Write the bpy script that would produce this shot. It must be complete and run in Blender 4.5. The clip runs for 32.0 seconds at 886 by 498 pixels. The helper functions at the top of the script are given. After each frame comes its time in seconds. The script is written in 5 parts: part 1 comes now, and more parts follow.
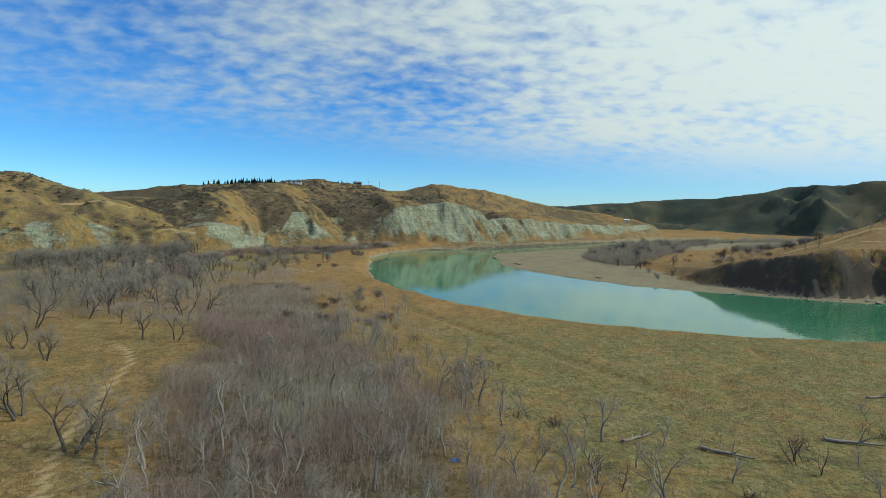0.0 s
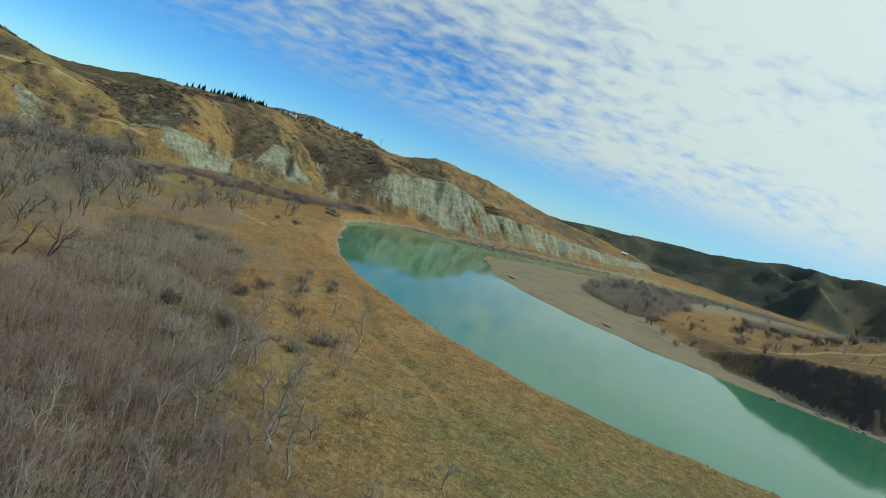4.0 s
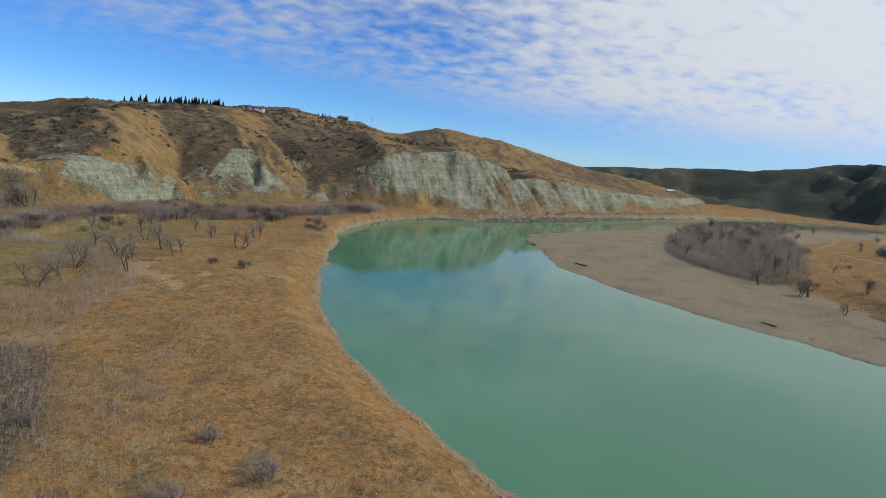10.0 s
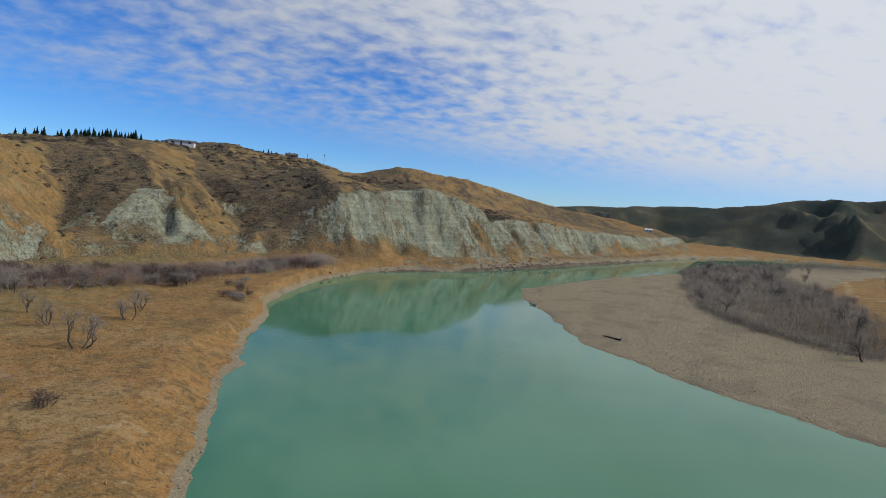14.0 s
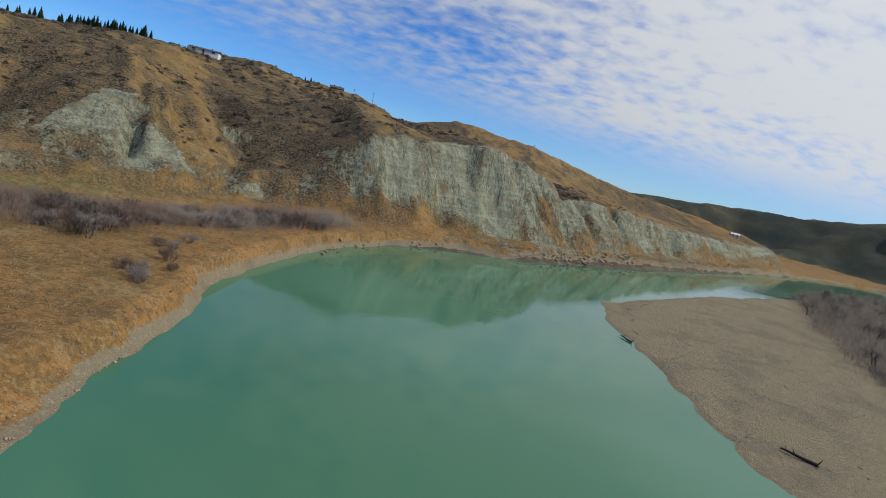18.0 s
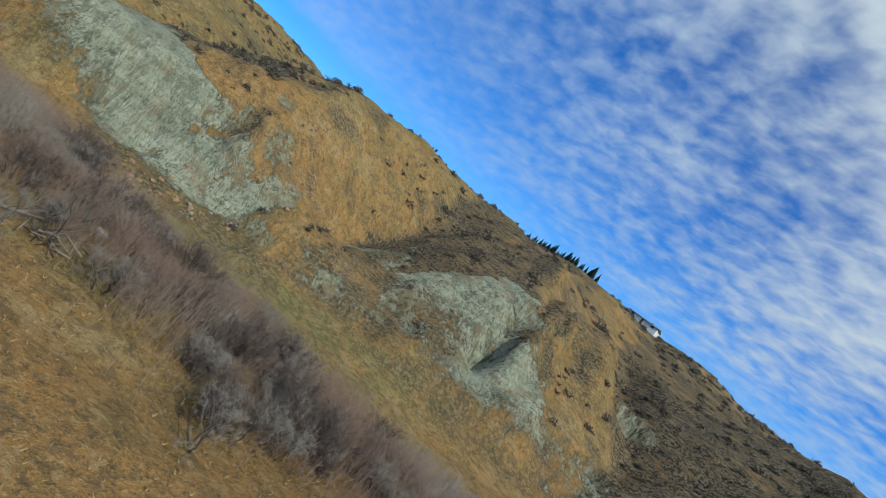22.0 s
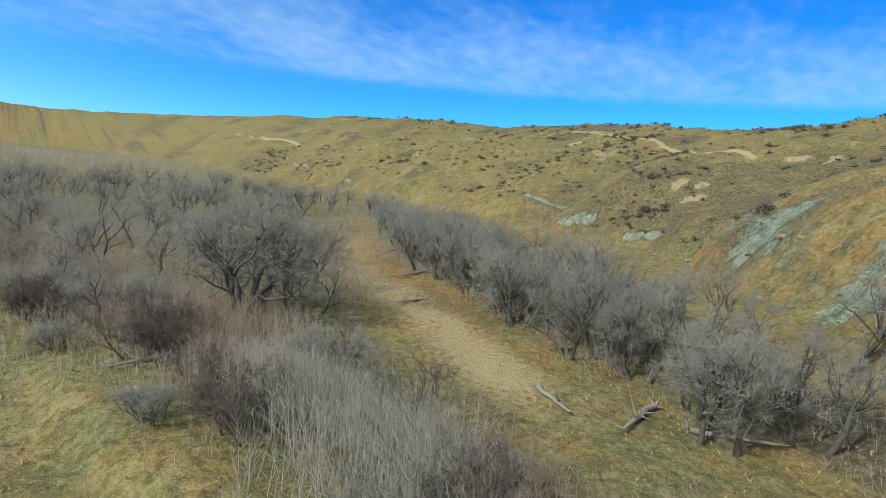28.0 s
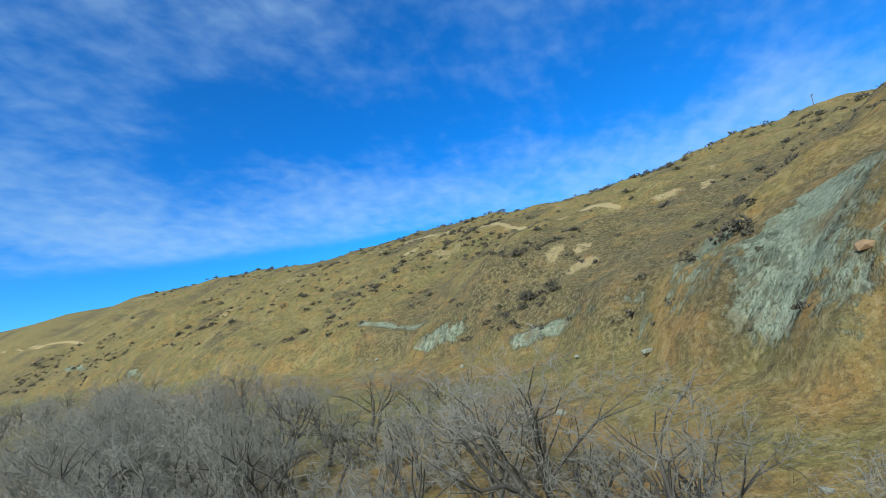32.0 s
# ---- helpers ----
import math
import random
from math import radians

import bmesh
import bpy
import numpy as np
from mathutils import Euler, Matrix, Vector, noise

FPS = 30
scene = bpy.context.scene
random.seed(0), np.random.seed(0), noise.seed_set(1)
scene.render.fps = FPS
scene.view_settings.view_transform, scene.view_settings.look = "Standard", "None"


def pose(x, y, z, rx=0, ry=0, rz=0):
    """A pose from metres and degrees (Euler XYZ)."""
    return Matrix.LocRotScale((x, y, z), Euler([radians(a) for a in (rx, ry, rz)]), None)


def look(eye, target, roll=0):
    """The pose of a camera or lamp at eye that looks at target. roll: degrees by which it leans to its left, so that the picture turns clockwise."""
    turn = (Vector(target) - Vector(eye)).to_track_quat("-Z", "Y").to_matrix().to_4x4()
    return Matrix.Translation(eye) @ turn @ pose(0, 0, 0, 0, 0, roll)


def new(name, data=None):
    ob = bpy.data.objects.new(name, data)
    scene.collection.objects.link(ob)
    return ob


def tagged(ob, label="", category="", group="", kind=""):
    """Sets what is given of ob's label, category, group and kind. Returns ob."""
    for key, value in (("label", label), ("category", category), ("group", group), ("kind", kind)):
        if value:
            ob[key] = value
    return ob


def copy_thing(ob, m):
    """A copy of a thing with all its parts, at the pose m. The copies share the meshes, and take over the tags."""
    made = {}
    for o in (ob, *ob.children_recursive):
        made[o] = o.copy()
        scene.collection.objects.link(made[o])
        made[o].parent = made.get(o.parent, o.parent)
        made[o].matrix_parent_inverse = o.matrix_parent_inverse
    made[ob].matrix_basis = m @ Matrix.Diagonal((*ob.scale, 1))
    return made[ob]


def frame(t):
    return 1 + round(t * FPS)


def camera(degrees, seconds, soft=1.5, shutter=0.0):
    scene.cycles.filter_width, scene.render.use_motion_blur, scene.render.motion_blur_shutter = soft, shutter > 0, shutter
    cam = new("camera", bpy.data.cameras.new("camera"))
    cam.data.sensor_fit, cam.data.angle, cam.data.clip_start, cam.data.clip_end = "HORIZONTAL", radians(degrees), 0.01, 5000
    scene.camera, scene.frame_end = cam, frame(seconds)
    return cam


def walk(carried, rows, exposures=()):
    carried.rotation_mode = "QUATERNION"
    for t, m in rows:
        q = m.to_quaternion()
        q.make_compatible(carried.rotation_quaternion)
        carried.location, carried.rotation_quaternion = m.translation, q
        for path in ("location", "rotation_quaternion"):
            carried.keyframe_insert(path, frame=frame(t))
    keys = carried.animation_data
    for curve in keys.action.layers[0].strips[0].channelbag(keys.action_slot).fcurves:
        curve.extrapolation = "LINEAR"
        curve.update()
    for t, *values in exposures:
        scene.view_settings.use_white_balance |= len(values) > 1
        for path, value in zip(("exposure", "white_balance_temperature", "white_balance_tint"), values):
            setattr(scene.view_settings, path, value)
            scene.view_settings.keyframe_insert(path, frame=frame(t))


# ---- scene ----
cam = camera(78.47, 32.0, soft=0.5)
# seconds, place in metres, turn in degrees
FLIGHT = [
    (0.0, 0.00, -0.00, 31.61, 86.13, -1.12, -0.10),
    (0.5, -0.39, 5.35, 32.03, 85.77, -0.68, -2.07),
    (1.0, -1.13, 11.47, 32.54, 85.23, 0.27, -2.57),
    (1.5, -1.70, 17.38, 32.88, 86.37, -1.33, -3.40),
    (2.0, -2.24, 23.14, 33.47, 85.83, -5.10, -4.62),
    (2.5, -2.89, 29.82, 33.75, 86.04, -9.75, -5.63),
    (3.0, -3.37, 38.21, 33.31, 86.16, -15.41, -4.82),
    (3.5, -3.99, 46.22, 32.85, 85.05, -19.82, -1.00),
    (4.5, -4.42, 59.58, 33.51, 82.55, -10.66, -1.32),
    (5.5, -4.64, 71.75, 34.82, 81.23, 0.30, -3.99),
    (6.0, -4.99, 78.24, 35.17, 82.46, -1.64, -2.65),
    (6.5, -5.14, 85.08, 34.99, 83.13, -3.85, -3.41),
    (7.0, -5.66, 91.22, 34.63, 86.49, -5.31, -3.42),
    (7.5, -5.34, 98.11, 35.41, 83.74, -6.12, -2.07),
    (8.0, -5.80, 105.60, 35.16, 82.28, -7.21, -2.90),
    (8.5, -6.40, 113.53, 34.43, 81.52, -7.73, -2.33),
    (9.0, -6.88, 121.73, 34.07, 80.59, -7.46, -0.12),
    (9.5, -7.37, 129.53, 33.62, 80.80, -5.82, 0.36),
    (10.0, -7.76, 136.77, 32.97, 80.91, -5.47, -0.26),
    (10.5, -7.93, 144.29, 32.42, 79.92, -4.75, -0.87),
    (11.0, -8.42, 152.16, 32.10, 81.11, -4.96, -0.24),
    (11.5, -9.37, 160.81, 31.71, 81.37, -2.76, 0.11),
    (12.0, -10.38, 168.95, 31.17, 82.23, -1.60, -0.79),
    (12.5, -11.05, 175.92, 30.90, 83.37, -0.36, -2.21),
    (13.0, -10.88, 182.93, 30.77, 84.25, 0.17, -2.24),
    (13.5, -11.25, 189.05, 30.88, 85.17, -2.63, -3.75),
    (14.0, -11.34, 196.02, 31.24, 85.70, -4.57, -4.62),
    (14.5, -11.61, 203.03, 31.77, 83.13, -8.08, -4.50),
    (15.5, -9.53, 217.76, 32.24, 80.74, -6.04, -3.40),
    (16.5, -7.73, 233.73, 31.57, 80.70, -3.73, -2.42),
    (17.0, -8.35, 242.32, 30.68, 80.98, -6.93, -2.19),
    (17.5, -9.02, 251.47, 30.11, 81.54, -9.03, -0.97),
    (18.0, -9.64, 260.64, 29.66, 81.07, -12.64, 1.10),
    (18.5, -10.77, 270.37, 29.42, 80.78, -16.79, 3.64),
    (19.0, -12.4, 280.1, 29.7, 81.71, -20.55, 6.16),
    (19.5, -15.28, 291.1, 29.2, 84.7, -27.2, 10.96),
    (20.0, -19.64, 303.4, 26.73, 87.0, -32.19, 16.85),
    (20.5, -24.12, 314.14, 25.66, 86.75, -35.76, 24.71),
    (21.0, -29.73, 323.21, 24.63, 87.15, -38.3, 33.17),
    (21.5, -36.55, 330.43, 23.15, 90.42, -40.17, 38.94),
    (22.0, -42.01, 334.48, 23.78, 90.73, -41.2, 45.7),
    (22.5, -47.56, 334.92, 24.73, 91.04, -42.64, 52.48),
    (23.0, -58.66, 339.26, 22.14, 90.95, -44.91, 62.85),
    (23.5, -68.82, 343.12, 20.58, 90.09, -43.88, 77.02),
    (24.0, -74.76, 344.95, 21.29, 88.34, -40.14, 91.85),
    (24.5, -79.65, 345.16, 21.71, 87.84, -34.73, 102.04),
    (25.0, -84.52, 342.85, 20.77, 89.11, -28.77, 107.32),
    (25.5, -88.77, 340.82, 20.48, 84.34, -29.07, 115.65),
    (26.0, -91.83, 339.53, 20.44, 83.03, -24.3, 122.15),
    (26.5, -94.44, 338.5, 20.63, 81.66, -20.55, 127.73),
    (27.5, -106.84, 328.29, 20.23, 80.90, -10.66, 136.92),
    (28.5, -115.42, 315.73, 18.10, 84.35, -0.93, 141.35),
    (29.0, -118.16, 312.16, 17.69, 86.53, 2.38, 141.32),
    (29.5, -121.65, 308.24, 18.02, 88.12, 7.23, 139.52),
    (30.0, -125.29, 304.39, 17.94, 89.42, 8.63, 137.85),
    (30.5, -130.79, 300.04, 17.53, 93.39, 11.30, 135.48),
    (31.0, -140.26, 296.06, 16.82, 95.83, 14.31, 133.61),
    (31.5, -148.92, 292.18, 16.23, 95.60, 11.04, 129.28),
    (32.0, -156.31, 289.34, 15.32, 96.28, 9.53, 124.77),
]
# the picture turns cooler and greener once the flight swings away from the sun
TINTS = [(0.0, 0.08, 6300, -3), (3.5, 0.0, 6250, -5), (6.0, 0.0, 6250, -4), (7.0, 0.0, 6200, 2), (9.0, -0.05, 6250, 14), (12.5, -0.05, 6250, 13), (14.0, -0.14, 6300, 14), (17.0, -0.1, 6300, 14), (19.0, -0.18, 6400, 14), (20.5, -0.12, 6350, 12), (21.5, 0.05, 6100, 4), (23.0, 0.22, 5850, 4), (24.0, 0.34, 5900, 8), (25.0, 0.38, 5800, 6), (26.0, 0.4, 5700, 0), (29.0, 0.52, 5850, -4), (32.0, 0.42, 5650, -6)]
walk(cam, [(r[0], pose(*r[1:])) for r in FLIGHT], TINTS)

# ---- light: sun square to the right of the first heading, thin broken high cloud that thickens ahead on that side ----
SUN_YAW, SUN_UP = radians(94), radians(39)
SUN_DIR = Vector((math.sin(SUN_YAW) * math.cos(SUN_UP), math.cos(SUN_YAW) * math.cos(SUN_UP), math.sin(SUN_UP)))
VEIL_DIR = Vector((0.656, 0.349, 0.669))
lamp = bpy.data.lights.new("sun", "SUN")
lamp.energy, lamp.angle, lamp.color = 3.0, radians(0.6), (1.0, 0.95, 0.86)
sun = new("sun", lamp)
sun.matrix_world = look((0, 0, 500), Vector((0, 0, 500)) - SUN_DIR)
scene.view_settings.exposure = 0.0


class Nodes:
    """Short hand for building a node tree."""

    def __init__(self, tree):
        self.t = tree
        tree.nodes.clear()

    def n(self, kind, **kw):
        node = self.t.nodes.new(kind)
        ins = kw.pop("ins", {})
        for k, v in kw.items():
            setattr(node, k, v)
        for k, v in ins.items():
            s = node.inputs[k]
            if hasattr(v, "links"):
                self.t.links.new(v, s)
            else:
                s.default_value = v
        return node

    def math(self, op, a, b=0.0, clamp=False):
        return self.n("ShaderNodeMath", operation=op, use_clamp=clamp, ins={0: a, 1: b}).outputs[0]

    def noise(self, vec, scale, detail=4.0, rough=0.55, dist=0.0):
        return self.n("ShaderNodeTexNoise", ins={"Vector": vec, "Scale": scale, "Detail": detail, "Roughness": rough, "Distortion": dist}).outputs[0]

    def ramp(self, fac, lo, hi, a=0.0, b=1.0):
        return self.n("ShaderNodeMapRange", interpolation_type="SMOOTHSTEP", ins={0: fac, 1: lo, 2: hi, 3: a, 4: b}).outputs[0]

    def mix(self, fac, a, b, blend="MIX"):
        m = self.n("ShaderNodeMix", data_type="RGBA", blend_type=blend)
        for i, v in ((0, fac), (6, a), (7, b)):
            if hasattr(v, "links"):
                self.t.links.new(v, m.inputs[i])
            else:
                m.inputs[i].default_value = v if i == 0 else (*v, 1.0)
        return m.outputs[2]


world = bpy.data.worlds.new("sky")
scene.world = world
world.use_nodes = True
w = Nodes(world.node_tree)
sky = w.n("ShaderNodeTexSky", sky_type="NISHITA", sun_disc=False, sun_elevation=SUN_UP, sun_rotation=SUN_YAW, altitude=900.0, air_density=1.0, dust_density=0.0, ozone_density=4.0)
co = w.n("ShaderNodeTexCoord").outputs["Generated"]
sep = w.n("ShaderNodeSeparateXYZ", ins={0: co})
up = w.math("MAXIMUM", sep.outputs[2], 0.02)
px = w.math("DIVIDE", sep.outputs[0], w.math("ADD", up, 0.28))
py = w.math("DIVIDE", sep.outputs[1], w.math("ADD", up, 0.28))
flat = w.n("ShaderNodeCombineXYZ", ins={0: px, 1: py, 2: 0.0}).outputs[0]
turned = w.n("ShaderNodeMapping", ins={0: flat, 2: (0, 0, radians(-35)), 3: (1.0, 1.35, 1.0)}).outputs[0]
puffs = w.noise(turned, 12.0, 3.0, 0.5, 0.2)
sheets = w.noise(turned, 1.6, 2.5, 0.5, 0.2)
toward = w.n("ShaderNodeVectorMath", operation="DOT_PRODUCT", ins={0: co, 1: tuple(VEIL_DIR)}).outputs["Value"]
veil = w.ramp(toward, 0.25, 0.95)
soft = w.n("ShaderNodeMix", data_type="FLOAT", ins={0: w.ramp(toward, 0.15, -0.35), 2: 0.60, 3: 0.30}).outputs[0]
cover = w.math("ADD", w.math("MULTIPLY", w.math("SUBTRACT", puffs, 0.5), soft), w.math("ADD", w.math("MULTIPLY", sheets, 0.55), 0.275))
cover = w.math("ADD", cover, w.math("MULTIPLY", w.ramp(toward, -0.35, 0.05), 0.07))
cover = w.math("ADD", cover, w.math("SUBTRACT", w.math("MULTIPLY", veil, 0.34), 0.02))
cover = w.math("SUBTRACT", cover, w.ramp(toward, -0.25, -0.8, 0.0, 0.12))
cover = w.math("ADD", cover, w.ramp(sep.outputs[2], 0.42, 0.75, 0.0, 0.15))
# away from the sun the cloud lies in one low band with a clean lower edge
away = w.ramp(toward, -0.15, -0.6)
band = w.math("MULTIPLY", w.ramp(sep.outputs[2], 0.12, 0.16), w.ramp(sep.outputs[2], 0.36, 0.20))
cover = w.math("ADD", cover, w.math("MULTIPLY", away, w.math("SUBTRACT", w.math("MULTIPLY", band, 0.34), 0.15)))
edge = w.n("ShaderNodeMix", data_type="FLOAT", ins={0: away, 2: w.ramp(w.math("ADD", sep.outputs[2], w.math("MULTIPLY", veil, 0.09)), 0.08, 0.20), 3: w.ramp(sep.outputs[2], 0.135, 0.165)}).outputs[0]
thin = w.n("ShaderNodeMix", data_type="FLOAT", ins={0: w.ramp(toward, 0.35, -0.25), 2: 1.0, 3: 0.62}).outputs[0]
cloud = w.math("MULTIPLY", w.math("MULTIPLY", w.ramp(cover, 0.40, 0.90), edge), thin)
cloud = w.math("MAXIMUM", cloud, w.math("MULTIPLY", w.ramp(toward, 0.60, 0.99), 0.85))
deep = w.mix(1.0, w.n("ShaderNodeHueSaturation", ins={"Saturation": 1.22, "Value": w.ramp(toward, -0.35, 0.3, 1.12, 1.22), "Color": sky.outputs[0]}).outputs[0], (0.66, 0.98, 1.33), "MULTIPLY")
deep = w.mix(away, deep, w.mix(1.0, deep, (0.60, 0.86, 1.0), "MULTIPLY"))
haze = w.math("MULTIPLY", w.math("MULTIPLY", w.ramp(sep.outputs[2], 0.16, 0.0), 0.45), w.ramp(toward, 0.0, 0.8))
deep = w.mix(haze, deep, (4.6, 6.0, 7.4))
bright = w.n("ShaderNodeMix", data_type="FLOAT", ins={0: veil, 2: 6.6, 3: 9.3}).outputs[0]
tones = [w.n("ShaderNodeMix", data_type="FLOAT", ins={0: w.ramp(toward, -0.1, 0.6), 2: lo, 3: hi}).outputs[0] for lo, hi in ((0.72, 0.93), (0.90, 0.99), (1.16, 1.02))]
white = w.n("ShaderNodeCombineXYZ", ins={k: w.math("MULTIPLY", bright, tone) for k, tone in enumerate(tones)}).outputs[0]
full = w.n("ShaderNodeMix", data_type="RGBA", ins={0: cloud, 6: deep, 7: white}).outputs[2]
bg = w.n("ShaderNodeBackground", ins={0: full, 1: 0.085})
out = w.n("ShaderNodeOutputWorld", ins={0: bg.outputs[0]})

# ---- the plan: river, valley floor, bluffs (metres, water level 0) ----
RNG = np.random.default_rng(7)
TABLE = RNG.random(65536)


def vnoise(x, y, seed=0):
    xi, yi = np.floor(x).astype(np.int64), np.floor(y).astype(np.int64)
    fx, fy = x - xi, y - yi
    fx, fy = fx * fx * (3 - 2 * fx), fy * fy * (3 - 2 * fy)
    h = lambda a, b: TABLE[(a * 73856093 ^ b * 19349663 ^ (seed * 83492791)) & 65535]
    return (h(xi, yi) * (1 - fx) + h(xi + 1, yi) * fx) * (1 - fy) + (h(xi, yi + 1) * (1 - fx) + h(xi + 1, yi + 1) * fx) * fy


def fbm(x, y, size, octaves=4, seed=0):
    """Smooth noise of about -1 to 1, its largest waves size metres long."""
    s, a, total = np.zeros_like(x), 1.0, 0.0
    for k in range(octaves):
        s, total = s + a * (vnoise(x / size, y / size, seed + k) * 2 - 1), total + a
        size, a = size * 0.47, a * 0.52
    return s / total * 1.6


def ridged(x, y, size, octaves=4, seed=0):
    s, a, total = np.zeros_like(x), 1.0, 0.0
    for k in range(octaves):
        n = 1 - np.abs(vnoise(x / size, y / size, seed + k) * 2 - 1)
        s, total = s + a * n * n, total + a
        size, a = size * 0.48, a * 0.5
    return s / total


def ss(x, lo, hi):
    t = np.clip((x - lo) / (hi - lo), 0, 1)
    return t * t * (3 - 2 * t)


def along(line, x, y):
    """Signed distance to a polyline (positive on its left), the place along it in vertices, and its length to there."""
    best = np.full(x.shape, 1e18)
    side, where, run = np.zeros_like(x), np.zeros_like(x), np.zeros_like(x)
    total = 0.0
    for k in range(len(line) - 1):
        ax, ay, bx, by = *line[k][:2], *line[k + 1][:2]
        dx, dy = bx - ax, by - ay
        n = math.hypot(dx, dy)
        u = np.clip(((x - ax) * dx + (y - ay) * dy) / n**2, 0, 1)
        d2 = (x - ax - u * dx) ** 2 + (y - ay - u * dy) ** 2
        m = d2 < best
        best = np.where(m, d2, best)
        side = np.where(m, np.sign(dx * (y - ay) - dy * (x - ax)), side)
        where, run = np.where(m, k + u, where), np.where(m, total + u * n, run)
        total += n
    return np.sqrt(best) * np.where(side == 0, 1, side), where, run


def pick(line, column, where):
    return np.interp(where, np.arange(len(line)), [p[column] for p in line])


# bank of the grass flat, from upstream to downstream; the water is on its right
BANK = [(900, 60), (420, 110), (200, 128), (116, 134), (79, 136), (48, 146), (30, 157), (12, 177), (-9, 205), (-25, 236), (-33, 262), (-38, 292), (-43, 332), (-46, 358), (-44, 384), (-36, 414), (-22, 438), (-3, 456), (18, 464), (64, 508), (126, 568), (250, 690), (340, 770), (440, 830), (540, 850), (680, 800), (1000, 600), (2600, -60)]
# bank of the gravel bar, from downstream to upstream; the water is on its right
BAR = [(2600, -220), (940, 540), (690, 700), (560, 765), (450, 745), (350, 678), (248, 604), (127, 503), (58, 437), (42, 419), (38, 400), (37, 360), (38, 328), (47, 302), (62, 275), (84, 248), (110, 228), (140, 212), (175, 200), (240, 186), (430, 165), (900, 110)]
# foot of the bluffs: x, y, width of the slope, height of the brow, height of the cliff
FOOT_SOUTH = [(2600, -1400, 200, 80, 5), (700, -1250, 160, 80, 5), (100, -1120, 140, 78, 5), (-130, -950, 130, 76, 5), (-250, -720, 120, 76, 5), (-290, -480, 120, 76, 5), (-280, -300, 120, 70, 5), (-270, -70, 115, 62, 6), (-264, 60, 115, 52, 6), (-258, 150, 125, 51, 7), (-250, 213, 135, 51, 8), (-236, 254, 155, 57, 8), (-202, 287, 185, 71, 9), (-162, 322, 200, 53, 12), (-138, 345, 150, 46, 13)]
FOOT_NORTH = [(-122, 364, 130, 46, 15), (-110, 384, 140, 51, 6), (-98, 402, 165, 59, 8), (-82, 420, 180, 61, 8), (-58, 437, 190, 62, 9), (-34, 449, 220, 62, 20), (-8, 466, 240, 62, 30), (22, 480, 240, 60, 31), (58, 514, 220, 52, 22), (92, 546, 190, 42, 20), (130, 584, 150, 34, 17), (190, 645, 130, 30, 14), (290, 745, 110, 27, 12), (325, 830, 100, 24, 7), (335, 960, 100, 20, 4), (380, 1300, 100, 18, 3)]
FOOT = FOOT_SOUTH + FOOT_NORTH
# crest lines with their own height and the fall to each side
CRESTS = [([(-175, 640, 61), (-105, 745, 58), (-60, 790, 62), (-12, 816, 74), (60, 805, 66), (147, 800, 46), (270, 790, 29)], 0.30), ([(-92, 412, 9), (-99, 423, 22), (-107, 435, 32), (-126, 466, 38), (-165, 530, 52)], 1.05), ([(-90, 420, 7), (-97, 428, 20), (-104, 437, 33), (-112, 450, 34)], 1.9)]
# worn tracks and ditches
TRACKS = [([(-30, 36), (-39, 52), (-44, 61), (-48, 73), (-55, 95), (-60, 103), (-66, 108)], 0.6), ([(175, 335), (189, 360), (198, 385), (205, 414), (218, 451), (249, 485), (300, 545), (330, 600)], 0.9), ([(300, 500), (350, 560), (430, 650)], 4.0), ([(150, 290), (197, 302), (250, 296), (340, 300)], 2.0), ([(170, 268), (190, 262), (214, 254), (270, 244)], 1.3), ([(-362, 131), (-342, 170), (-324, 205), (-300, 250)], 1.4), ([(-244, 341), (-226, 353), (-207, 364)], 0.9), ([(-170, 324), (-161, 331), (-153, 337)], 0.5), ([(-340, -330), (-322, -180), (-318, -110)], 1.0)]
DITCHES = [[(-13, 180), (-8, 157), (2, 140), (15, 119), (27, 101), (38, 84)], [(66, 112), (64, 106), (49, 97), (47, 88), (45, 78)], [(-32, 182), (-25, 155), (-17, 131), (-14, 115)]]
# edge of an old channel in which the willows stand
CUT = [(-84, 362), (-92, 353), (-102, 349), (-112, 341), (-119, 329), (-120, 318), (-119, 306), (-116, 285), (-113, 262)]
CLEARING = [(-198, 180), (-178, 210), (-163, 242), (-151, 270), (-144, 290), (-138, 312), (-136, 334)]
